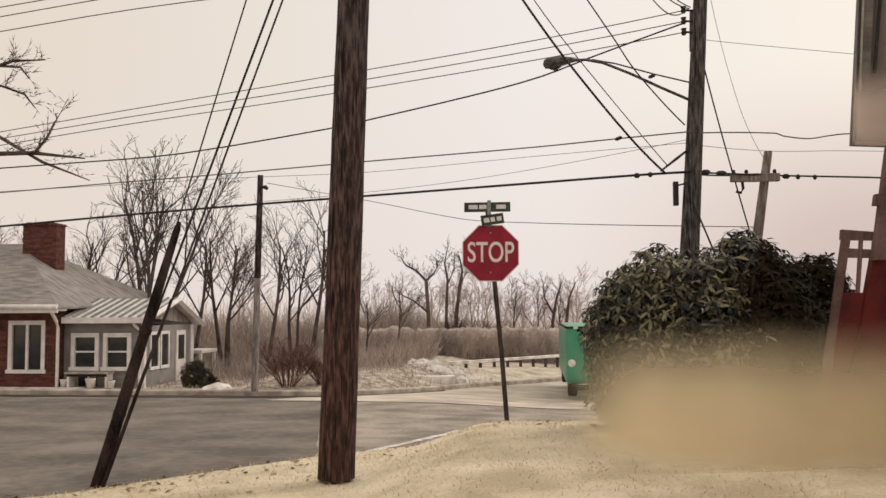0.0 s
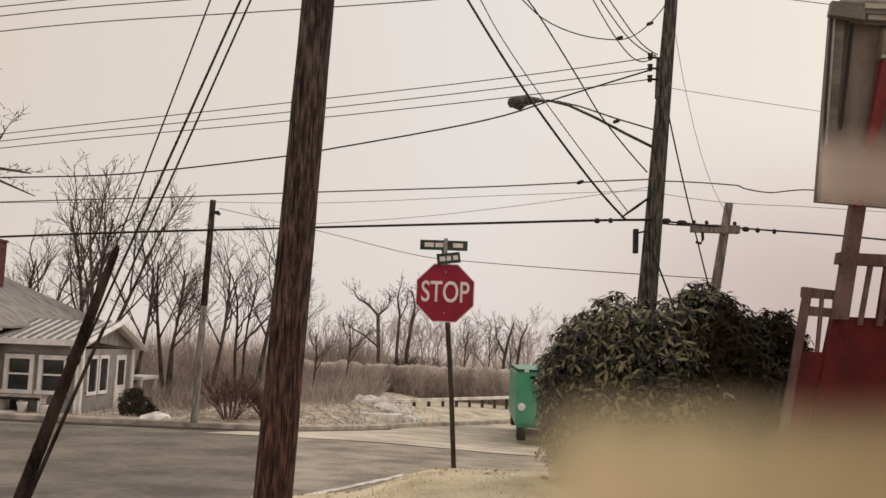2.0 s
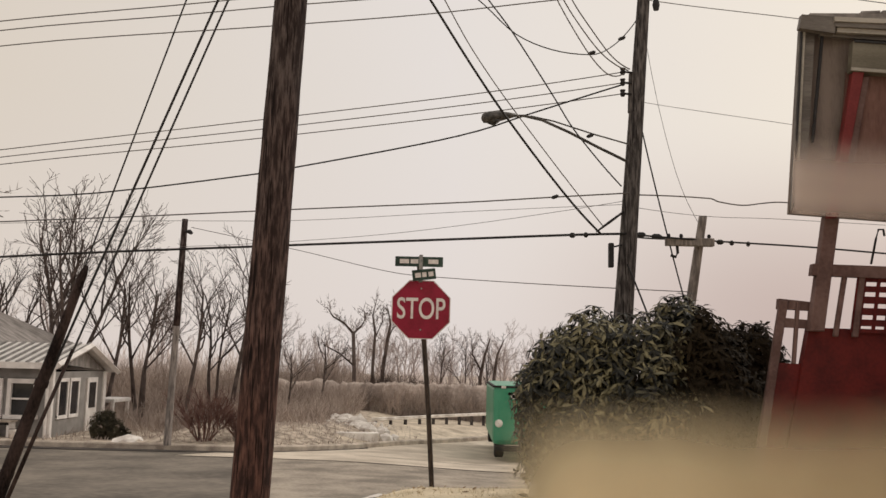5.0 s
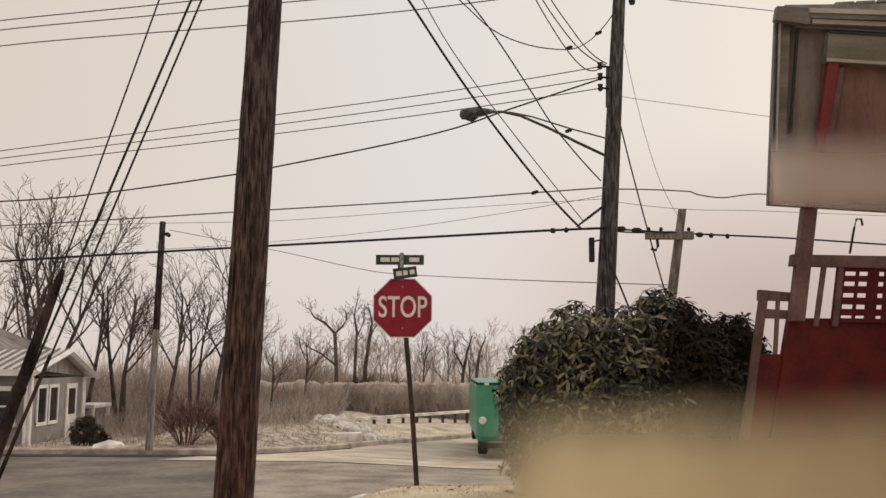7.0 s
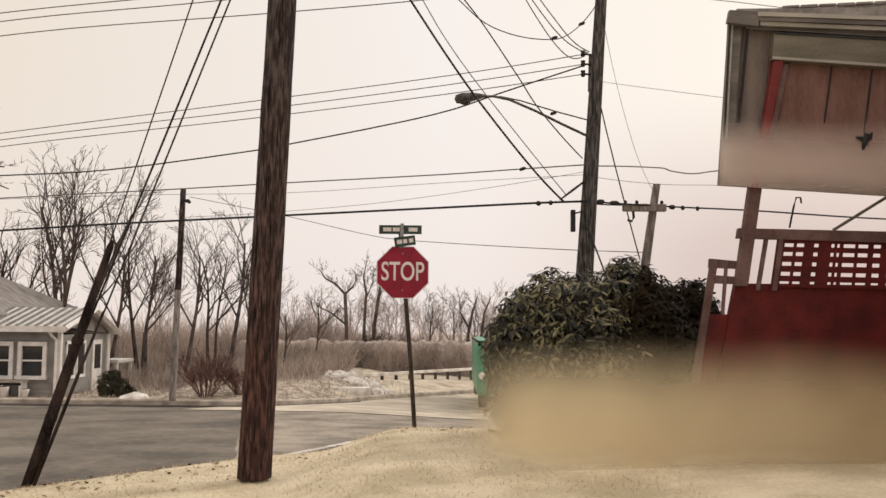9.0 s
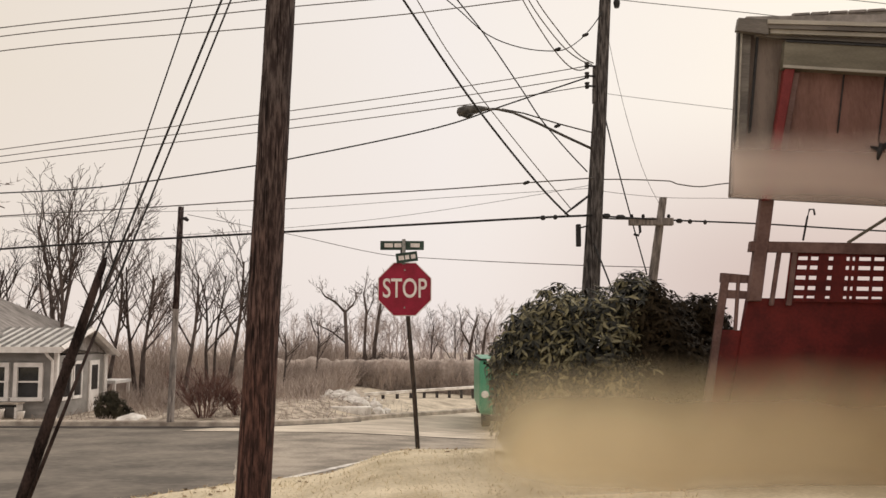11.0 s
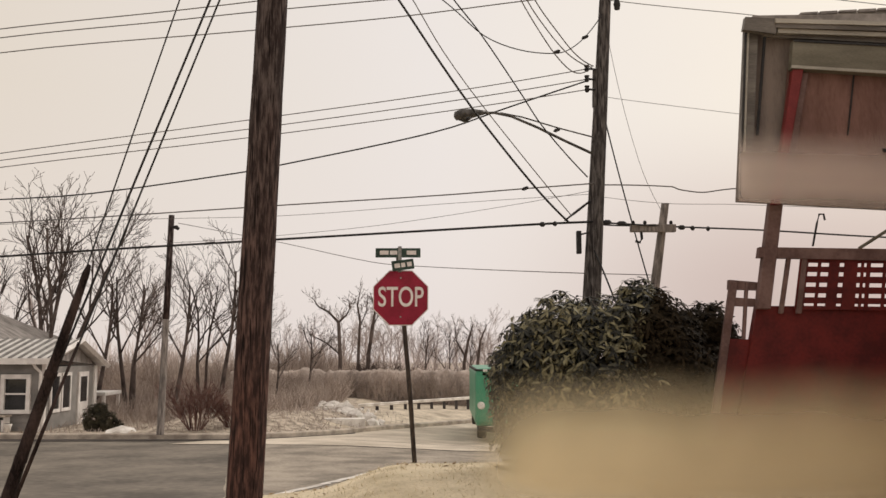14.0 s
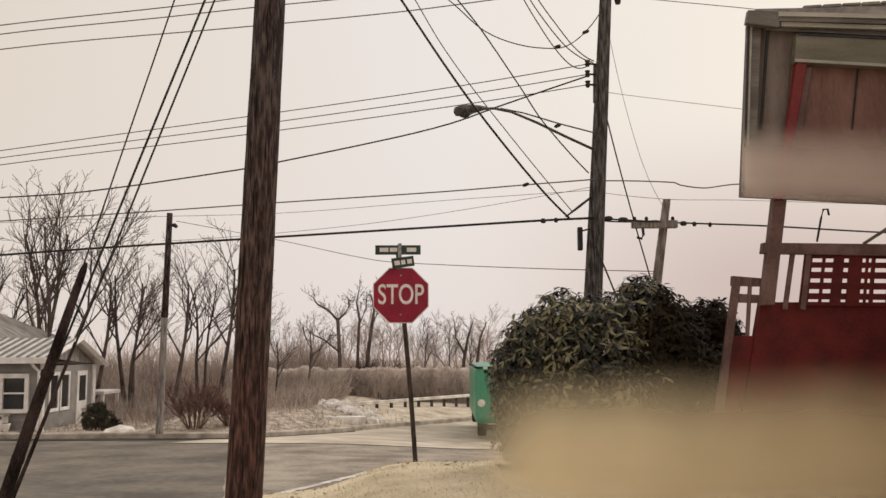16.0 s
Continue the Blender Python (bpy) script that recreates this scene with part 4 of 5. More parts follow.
# ---- bare trees ----
def grow(seed, height, stems, spread_, levels, r0, up=0.25, twig=0.006):
    rnd = random.Random(seed)
    vs, fs = [], []

    def seg_tube(pts, rr, sides):
        base = None
        for i, (p, r) in enumerate(zip(pts, rr)):
            d = (pts[min(i + 1, len(pts) - 1)] - pts[max(i - 1, 0)]).normalized()
            s = d.cross(Vector((0.31, 0.95, 0.02))).normalized()
            u = s.cross(d)
            here = len(vs)
            for k in range(sides):
                a = 2 * math.pi * k / sides
                vs.append(p + r * (math.cos(a) * s + math.sin(a) * u))
            if base is not None:
                for k in range(sides):
                    fs.append((base + k, base + (k + 1) % sides, here + (k + 1) % sides, here + k))
            base = here

    def branch(p, d, length, r, level):
        n = 5 if level < 2 else 3
        pts, rr = [p], [r]
        for i in range(n):
            wig = Vector((rnd.gauss(0, 1), rnd.gauss(0, 1), rnd.gauss(0, 0.6))) * (0.09 + 0.045 * level)
            d = (d + wig + Vector((0, 0, up * 0.25))).normalized()
            pts.append(pts[-1] + d * length / n)
            rr.append(max(twig * 0.8, r * (1 - 0.68 * (i + 1) / n)))
        seg_tube(pts, rr, 6 if level == 0 else 4 if level < 3 else 3)
        if level >= levels:
            return
        kids = (8, 5, 4, 3, 3)[level]
        for k in range(kids):
            t = (0.40 if level == 0 else 0.25) + (0.58 if level == 0 else 0.73) * (k + rnd.random()) / kids
            i = min(n - 1, int(t * n))
            q = pts[i].lerp(pts[i + 1], t * n - i)
            ax_ = pts[i + 1] - pts[i]
            ang = rnd.uniform(0, 2 * math.pi)
            side = ax_.cross(Vector((math.cos(ang), math.sin(ang), 0.3))).normalized()
            nd = (ax_.normalized() * rnd.uniform(0.7, 1.0) + side * rnd.uniform(0.45, 0.85) * spread_).normalized()
            branch(q, nd, length * rnd.uniform(0.38, 0.56) * (1.15 - 0.45 * t), max(twig, rr[i] * 0.55), level + 1)

    for s in range(stems):
        a = 2 * math.pi * s / max(1, stems) + rnd.random()
        lean = 0.0 if stems == 1 else rnd.uniform(0.12, 0.3) * spread_
        branch(Vector((0.08 * math.cos(a) * (stems > 1), 0.08 * math.sin(a) * (stems > 1), -0.1)), Vector((math.cos(a) * lean, math.sin(a) * lean, 1)).normalized(), height * rnd.uniform(0.85, 1.0) * 0.82, r0 * rnd.uniform(0.8, 1.0), 0)
    return vs, fs


def split_tree(name, seed, height, stems, spread_, levels, r0, material, label, category="tree", group="", up=0.25, twig=0.006):
    vs, fs = grow(seed, height, stems, spread_, levels, r0, up, twig)
    # trunk and crown are told apart by thickness
    e = thing(name, (0, 0, -60), label, category, group)
    thick, thin = [], []
    for f in fs:
        w = (vs[f[0]] - vs[f[1]]).length
        (thick if w > r0 * 0.32 else thin).append(f)
    for nm, faces in (("trunk", thick), ("crown", thin)):
        used = sorted({i for f in faces for i in f})
        at = {i: k for k, i in enumerate(used)}
        ob = new(nm, mesh_of(nm, [vs[i] for i in used], [tuple(at[i] for i in f) for f in faces], material, True))
        ob.parent = e
    return e


def plant(proto, x, y, scale, turn, sink=0.0):
    z = ground_z(x, y) - sink
    made = copy_thing(proto, pose(x, y, z, 0, 0, turn))
    made.scale = (scale, scale, scale)
    return made


def remove_thing(e):
    for o in (*e.children_recursive, e):
        bpy.data.objects.remove(o)


TREE = "leafless grey-barked winter tree beyond the street"
protos = [
    split_tree("bare_tree", 11, 9.0, 3, 0.9, 3, 0.13, M_BARK, TREE, group="bare trees", twig=0.010),
    split_tree("bare_tree", 23, 9.0, 1, 0.95, 3, 0.16, M_BARK, TREE, group="bare trees", twig=0.010),
    split_tree("bare_tree", 37, 9.0, 2, 0.75, 3, 0.13, M_BARK, TREE, group="bare trees", twig=0.010),
    split_tree("bare_tree", 41, 9.0, 4, 0.85, 3, 0.11, M_BARK, TREE, group="bare trees", twig=0.010),
    split_tree("bare_tree", 67, 9.0, 1, 1.15, 3, 0.20, M_BARK, "small forked leafless tree beyond the street", group="bare trees", twig=0.013),
    split_tree("bare_tree", 71, 9.0, 1, 0.7, 3, 0.17, M_BARK, "slim leafless tree beyond the street", group="bare trees", twig=0.013),
]
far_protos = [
    split_tree("bare_tree", 53, 8.0, 2, 0.9, 3, 0.12, M_BARK_FAR, "distant leafless tree, air haze painted into its bark", group="far trees", twig=0.014),
    split_tree("bare_tree", 59, 8.0, 1, 1.0, 3, 0.14, M_BARK_FAR, "distant leafless tree, air haze painted into its bark", group="far trees", twig=0.014),
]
rnd = random.Random(7)
# proto, x, y, height in metres
for k, x, y, h in (
    (3, -14.7, 34, 9.1), (2, -17.4, 36, 6.0), (1, -18.9, 38, 6.4), (5, -12.9, 34, 6.2), (5, -12.0, 35, 6.6), (2, -11.3, 33.5, 6.0),
    (5, -9.7, 33, 6.0), (2, -8.9, 34, 6.0), (5, -8.2, 33.5, 6.4), (0, -7.7, 36, 4.8), (1, -5.6, 38, 3.4),
    (1, -6.2, 34, 2.7), (0, -23, 38, 6.6),
    (5, -0.95, 44, 3.9), (5, 0.15, 44.5, 3.7), (5, 1.35, 45, 3.4),
):
    plant(protos[k], x, y, h / 9.0 * 1.05, rnd.uniform(0, 360))
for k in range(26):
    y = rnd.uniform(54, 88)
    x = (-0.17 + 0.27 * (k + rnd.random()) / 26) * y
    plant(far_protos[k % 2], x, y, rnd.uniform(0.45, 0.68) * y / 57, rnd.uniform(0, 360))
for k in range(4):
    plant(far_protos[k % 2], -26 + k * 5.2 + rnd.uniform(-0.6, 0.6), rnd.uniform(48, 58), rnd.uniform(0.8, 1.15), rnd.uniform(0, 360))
for p in protos + far_protos:
    remove_thing(p)


def limbed_tree(x, y, limbs, seed, label):
    """A leafless tree from its few main limbs (sideways reach, height, thickness), with fine twigs along them."""
    rr = random.Random(seed)
    e = thing("bare_tree", (x, y, ground_z(x, y) - 0.05), label, "tree", "bare trees")
    vs, fs = [], []
    for limb in limbs:
        pts = [Vector((dx, 0.12 * math.sin(3 * dz + seed), dz)) for dx, dz, _ in limb]
        part("limb", tube(pts, [r for _, _, r in limb], 7), M_BARK, e, smooth=True)
        for a, b in list(zip(pts, pts[1:])):
            if b.z < 2.2:
                continue
            for _ in range(7):
                p = a.lerp(b, rr.random())
                d = ((b - a).normalized() * 0.7 + Vector((rr.gauss(0, 0.7), rr.gauss(0, 0.7), rr.uniform(0.1, 0.7)))).normalized()
                ln, r = rr.uniform(0.3, 0.75), 0.013
                for step in range(3):
                    q = p + d * ln / 3
                    i = len(vs)
                    for c, rad in ((p, r), (q, r * 0.7)):
                        vs += [c + Vector((rad, 0, 0)), c + Vector((-rad * 0.5, rad * 0.87, 0)), c + Vector((-rad * 0.5, -rad * 0.87, 0))]
                    fs += [(i, i + 1, i + 4, i + 3), (i + 1, i + 2, i + 5, i + 4), (i + 2, i, i + 3, i + 5)]
                    for _k in range(2):
                        w = (d + Vector((rr.gauss(0, 0.6), rr.gauss(0, 0.6), rr.gauss(0.1, 0.4)))).normalized() * ln * rr.uniform(0.25, 0.55)
                        i = len(vs)
                        side = w.cross(Vector((0, 1, 0.1))).normalized() * 0.011
                        vs += [q - side, q + side, q + w]
                        fs.append((i, i + 1, i + 2))
                    p, r = q, r * 0.7
                    d = (d + Vector((rr.gauss(0, 0.25), rr.gauss(0, 0.25), 0.05))).normalized()
    crown = new("crown", mesh_of("crown", vs, fs, M_TWIG))
    crown.parent = e
    return e


limbed_tree(-17.5, 25.0, (
    ((0, 0, 0.24), (0.1, 3.0, 0.21), (0.2, 6.0, 0.16), (0.3, 8.5, 0.10), (0.4, 10.4, 0.03)),
    ((0.15, 5.7, 0.10), (2.25, 6.8, 0.075), (3.27, 6.8, 0.06), (4.8, 6.62, 0.02)), ((3.31, 6.78, 0.045), (3.7, 7.2, 0.04), (4.2, 8.38, 0.015)),
    ((0.2, 6.6, 0.09), (2.23, 7.3, 0.06), (3.5, 6.55, 0.045), (4.9, 6.0, 0.015)), ((0.28, 8.1, 0.08), (2.2, 9.36, 0.055), (2.6, 9.5, 0.045), (3.6, 9.5, 0.015)),
    ((2.2, 9.36, 0.04), (2.86, 9.3, 0.035), (3.13, 8.95, 0.015)), ((0.25, 7.4, 0.06), (2.2, 8.8, 0.045), (2.9, 8.55, 0.035), (3.2, 8.15, 0.015))), 21, "tall leafless tree reaching its limbs over the street")
limbed_tree(-4.80, 43, (((0, 0, 0.10), (-0.04, 1.8, 0.095), (-0.14, 3.5, 0.085)), ((-0.14, 3.45, 0.06), (-0.62, 3.95, 0.05), (-1.1, 4.2, 0.04), (-1.3, 4.5, 0.022)), ((-0.14, 3.45, 0.055), (0.22, 3.8, 0.045), (0.38, 4.1, 0.035), (0.35, 4.5, 0.02)), ((0.0, 1.9, 0.04), (-0.7, 2.5, 0.035), (-1.5, 2.9, 0.022))), 3, "low forked leafless tree rising behind the hedge")
limbed_tree(-4.03, 43.4, (((0, 0, 0.085), (0.03, 2.2, 0.075), (0.08, 3.5, 0.06), (-0.05, 4.3, 0.04), (0.05, 4.9, 0.02)), ((0.08, 3.3, 0.04), (0.4, 4.0, 0.03), (0.42, 4.7, 0.018))), 5, "slim dark leafless tree behind the hedge")
limbed_tree(-3.58, 43.2, (((0, 0, 0.10), (0.05, 1.9, 0.095), (0.25, 3.3, 0.08), (0.34, 4.0, 0.05), (0.2, 4.7, 0.025)), ((0.28, 3.4, 0.05), (0.65, 4.1, 0.03), (0.7, 4.8, 0.018))), 8, "dark leaning leafless tree behind the hedge")
limbed_tree(0.95, 45.2, (((0, 0, 0.10), (0.1, 1.9, 0.085), (0.3, 3.0, 0.06), (0.55, 3.8, 0.03)), ((0.15, 2.2, 0.05), (-0.3, 3.0, 0.03), (-0.35, 3.7, 0.018))), 13, "short dark leafless tree behind the hedge")
limbed_tree(1.75, 45.6, (((0, 0, 0.10), (-0.02, 1.9, 0.085), (0.12, 3.0, 0.055), (0.45, 3.8, 0.025)),), 17, "short dark leafless tree behind the hedge")


# brush: dense winter thicket as many fine stems
def thicket(name, x0, x1, y0, y1, h0, h1, count, material, label, seed, lean=0.25, r=0.014):
    rr = random.Random(seed)
    vs, fs = [], []
    for _ in range(count):
        x, y = rr.uniform(x0, x1), rr.uniform(y0, y1)
        if y < 40 and y < far_side(x) + 0.4:
            continue
        z = ground_z(x, y) - 0.05
        h = rr.uniform(h0, h1) * (0.75 + 0.35 * noise.noise((x * 0.45, y * 0.3, seed)))
        p = Vector((x, y, z))
        d = Vector((rr.gauss(0, lean), rr.gauss(0, lean), 1)).normalized()
        for _s in range(3):
            q = p + d * h / 3
            s = Vector((r, 0, 0)) * (1 - 0.25 * _s)
            b = len(vs)
            vs += [p - s, p + s, p + Vector((0, r, 0)), q - s * 0.75, q + s * 0.75, q + Vector((0, r * 0.75, 0))]
            fs += [(b, b + 1, b + 4, b + 3), (b + 1, b + 2, b + 5, b + 4), (b + 2, b, b + 3, b + 5)]
            if _s:
                for _k in range(2):
                    w = (d + Vector((rr.gauss(0, 0.7), rr.gauss(0, 0.7), rr.uniform(0, 0.4)))).normalized() * h * rr.uniform(0.15, 0.35)
                    b = len(vs)
                    vs += [p - s * 0.6, p + s * 0.6, p + w]
                    fs += [(b, b + 1, b + 2)]
            p = q
            d = (d + Vector((rr.gauss(0, 0.18), rr.gauss(0, 0.18), 0))).normalized()
    return tagged(new(name, mesh_of(name, vs, fs, material)), label, "brush", kind="stuff")


thicket("thicket", -22, -4, 35, 42, 0.8, 1.9, 6500, M_BRUSH, "dense brown winter brush under the trees", 3, 0.55, 0.010)
hx = [-9.5 + 0.09 * k for k in range(230)]
vs, fs = [], []
ring_n = 13
for x in hx:
    top = 1.22 + ground_z(-6.0, 41.6) - ground_z(x, 41.6) + 0.13 * noise.noise((x * 0.9, 0, 4)) + 0.12 * noise.noise((x * 3.1, 1, 4))
    for k in range(ring_n):
        a = math.pi * k / (ring_n - 1)
        y = 41.6 - 0.9 * math.cos(a) + 0.14 * noise.noise((x * 4.0, k * 0.7, 8))
        h = top * min(1.0, math.sin(a) * 1.9) * (1 + 0.10 * noise.noise((x * 5, k * 0.9, 2)))
        vs.append((x, y, ground_z(x, 41.6) - 0.1 + h))
for i in range(len(hx) - 1):
    for k in range(ring_n - 1):
        fs.append((i * ring_n + k, i * ring_n + k + 1, (i + 1) * ring_n + k + 1, (i + 1) * ring_n + k))
hedge = tagged(new("hedge", mesh_of("hedge", vs, fs, M_HEDGE, True)), "long clipped brown winter hedge beyond the verge", "hedge")
thicket("hedge_twigs", -3.0, 11, 40.3, 42.4, 1.35, 1.85, 6000, M_HEDGE, "fine brown twigs of the hedgerow beyond the guard rail", 5, 0.4, 0.012)
thicket("hedge_twigs", -9.5, -3.0, 40.3, 42.4, 0.95, 1.5, 3500, M_HEDGE, "fine brown twigs of the hedgerow beyond the verge", 4, 0.5, 0.012)
thicket("thicket", -13.5, -4.3, 29.8, 35.2, 0.45, 1.25, 3600, M_BRUSH, "tangled brown winter brush at the edge of the verge", 31, 0.6, 0.010)
thicket("thicket", -26, -6.0, 44, 53, 2.0, 3.7, 5200, M_BRUSH, "tall grey-brown winter brush behind the trees", 17, 0.45, 0.016)
thicket("thicket", -12, -3.5, 44, 53, 1.4, 2.9, 2200, M_BRUSH, "grey-brown winter brush behind the trees", 13, 0.45, 0.016)
thicket("far_woods", -140, -34, 150, 178, 11.0, 15.0, 1300, M_HAZE, "woods on the horizon, air haze painted into their colour", 21, 0.4, 0.12)
thicket("far_woods", -34, 70, 150, 178, 9.0, 12.5, 1500, M_HAZE, "woods on the horizon, air haze painted into their colour", 22, 0.45, 0.09)
thicket("weeds", -12.0, -2.2, 25.0, 31, 0.08, 0.4, 1500, M_BRUSH, "brown dead weeds and leaf litter on the verge", 19, 0.7, 0.012)
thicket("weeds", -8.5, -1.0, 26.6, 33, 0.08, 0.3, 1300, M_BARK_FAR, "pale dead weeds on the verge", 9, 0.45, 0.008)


def twiggy_bush(x, y, h, w, seed, material, label):
    rr = random.Random(seed)
    e = thing("bare_bush", (x, y, ground_z(x, y)), label, "bush")
    vs, fs = [], []

    def limb(p, d, length, r, lev):
        q = p + d * length * 0.5
        d2 = (d + Vector((rr.gauss(0, 0.2), rr.gauss(0, 0.2), 0.1))).normalized()
        e2 = q + d2 * length * 0.5
        for a, b, ra, rb in ((p, q, r, r * 0.8), (q, e2, r * 0.8, r * 0.5)):
            i = len(vs)
            for c, rad in ((a, ra), (b, rb)):
                vs.extend([c + Vector((rad, 0, 0)), c + Vector((-rad * 0.5, rad * 0.87, 0)), c + Vector((-rad * 0.5, -rad * 0.87, 0))])
            fs.extend([(i, i + 1, i + 4, i + 3), (i + 1, i + 2, i + 5, i + 4), (i + 2, i, i + 3, i + 5)])
        if lev < 3:
            for _ in range(4):
                s = rr.uniform(0.3, 1.0)
                nd = (d2 + Vector((rr.gauss(0, 0.55), rr.gauss(0, 0.55), rr.uniform(-0.1, 0.4)))).normalized()
                limb(p.lerp(e2, s), nd, length * 0.55, r * 0.6, lev + 1)

    for _ in range(26):
        a = rr.uniform(0, 2 * math.pi)
        t = rr.uniform(0.1, 1.0)
        d = Vector((math.cos(a) * t * w / h, math.sin(a) * t * w / h, 1)).normalized()
        limb(Vector((math.cos(a) * 0.15, math.sin(a) * 0.15, -0.05)), d, h * rr.uniform(0.5, 0.68), 0.017, 0)
    ob = new("crown", mesh_of("crown", vs, fs, material))
    ob.parent = e
    return e


twiggy_bush(-6.80, 25.3, 1.62, 1.45, 2, M_SHRUB, "rounded reddish leafless bush by the kerb")
for x, y, h, w, s in ((-2.6, 42.7, 1.75, 0.6, 51), (-1.9, 42.9, 1.6, 0.5, 52), (-1.3, 42.8, 1.7, 0.45, 53), (0.2, 42.8, 1.65, 0.6, 54), (1.1, 42.9, 1.75, 0.5, 55), (-3.6, 42.9, 1.7, 0.6, 56)):
    twiggy_bush(x, y, h, w, s, M_BARK, "dark twiggy bush rising over the brown hedge")
twiggy_bush(-5.9, 25.8, 0.9, 0.9, 6, M_SHRUB, "low reddish leafless bush by the kerb")


# rubble, stones and low wall beyond the kerb
def stone(name, x, y, sx, sy, sz, seed, label, group):
    rr = random.Random(seed)
    bm = bmesh.new()
    bmesh.ops.create_icosphere(bm, subdivisions=1, radius=1.0)
    for v_ in bm.verts:
        k = 1 + 0.28 * noise.noise(v_.co * 1.3 + Vector((seed, 0, 0))) + rr.uniform(-0.2, 0.2)
        v_.co = Vector((v_.co.x * sx * k, v_.co.y * sy * k, max(-0.3, v_.co.z) * sz * k))
    ob = part(name, bm, M_ROCK, None)
    ob.matrix_basis = pose(x, y, ground_z(x, y) + sz * 0.18, 0, 0, rr.uniform(0, 180))
    return tagged(ob, label, "rock", group)


rnd = random.Random(19)
for k in range(52):
    t = rnd.random()
    x = -4.0 + 1.75 * t + rnd.gauss(0, 0.22)
    y = 32.6 - 3.2 * t + rnd.gauss(0, 0.4)
    if k > 33:
        x, y = rnd.uniform(-4.6, -2.3), rnd.uniform(30.4, 33)
    s = rnd.uniform(0.12, 0.27) if k < 34 else rnd.uniform(0.05, 0.11)
    stone("boulder", x, y, s * rnd.uniform(1, 1.9), s, s * rnd.uniform(0.7, 1.3), k, "pale broken stone in a rubble heap on the verge", "rubble stones")
curb_slab = part("concrete_slab", box(-0.78, 0.78, -0.2, 0.2, -0.2, 0.09, 0.02), M_ROCK, None)
curb_slab.matrix_basis = pose(-3.2, 28.6, ground_z(-3.2, 28.6) + 0.05, 0, 0, 4)
tagged(curb_slab, "pale broken concrete slab in front of the rubble", "concrete slab")
stone("boulder", -8.75, 25.1, 0.60, 0.35, 0.17, 71, "low pale boulder beside the kerb", "verge boulders")
# guard rail of the side street
rail = thing("guard_rail", (-3.0, 33.2, road_z(33.2)), "pale weathered steel guard rail along the side street", "guard rail")
ro = rail.location
line = [(-3.05, 33.2), (-0.9, 36.0), (1.26, 38.6), (2.5, 39.9)]
prof = ((0, 0.62), (-0.04, 0.65), (0, 0.68), (-0.04, 0.71), (0, 0.74), (0.02, 0.74), (0.02, 0.62))
bm = bmesh.new()
prev = None
for x, y in line:
    ring = [bm.verts.new((x - ro.x, y + dy - ro.y, h)) for dy, h in prof]
    if prev:
        for k in range(len(prof)):
            bm.faces.new((prev[k], prev[(k + 1) % len(prof)], ring[(k + 1) % len(prof)], ring[k]))
    prev = ring
part("beam", bm, M_ROCK, rail, "pale grey rail beam")
for k in range(11):
    x = -2.95 + k * 0.5
    y = 33.4 + (x + 3.05) * 1.26
    part("post", box(x - ro.x - 0.06, x - ro.x + 0.06, y - ro.y + 0.03, y - ro.y + 0.12, -0.3, 0.60), M_POLE_GREY, rail, "short weathered wooden post")

# ---- delivery van ----
van = thing("delivery_van", (2.10, 25.0, road_z(25) + 0.03), "green box-bodied delivery van standing half behind the bush", "van")
VW, VZ0, VZ1 = 1.22, 0.42, 1.98
body = part("body", box(-VW, VW, 0, 5.6, VZ0, VZ1, 0.13), M_TRUCK, van)
part("rear_door", box(-VW + 0.16, VW - 0.16, -0.012, 0.02, VZ0 + 0.12, VZ1 - 0.42, 0.01), M_TRUCK, van, "green roll-up rear door")
part("roof_rim", box(-VW - 0.01, VW + 0.01, -0.02, 5.6, VZ1 - 0.07, VZ1 - 0.02, 0.01), M_DARK, van)
part("bumper", box(-VW + 0.05, VW - 0.05, -0.22, 0.0, 0.28, 0.42, 0.03), M_DARK, van, "dark rear bumper")
part("cab", box(-VW + 0.06, VW - 0.06, 5.62, 7.0, VZ0, VZ1 - 0.35, 0.12), M_TRUCK, van)
for x in (-0.95, -0.3, 0.0, 0.3, 0.95):
    part("marker_light", box(x - 0.06, x + 0.06, -0.035, -0.0, VZ1 - 0.09, VZ1 - 0.02, 0.01), M_LENS if abs(x) > 0.9 else M_TAIL, van)
for x in (-VW + 0.16, VW - 0.16):
    part("lamp", tube([(x, 0.02, 0.98), (x, -0.03, 0.98), (x, -0.05, 0.98)], [0.11, 0.1, 0.06], 14), M_LENS, van, "round pale lamp")
for a, b in ((-0.75, -0.5), (-0.46, -0.2), (-0.1, 0.12), (0.16, 0.4), (0.44, 0.7)):
    part("logo_bar", box(a, b, -0.022, -0.013, 1.62, 1.78), M_WHITE, van, "plain white bar in place of lettering")
for x in (-VW + 0.22, VW - 0.22):
    for y in (1.2, 6.0):
        wheel = part("wheel", tube([(x - 0.13, y, 0.35), (x - 0.1, y, 0.35), (x + 0.1, y, 0.35), (x + 0.13, y, 0.35)], [0.3, 0.36, 0.36, 0.3], 20), M_DARK, van)
        part("rim", tube([(x - 0.135, y, 0.35), (x + 0.135, y, 0.35)], 0.19, 14), M_STEEL, wheel)


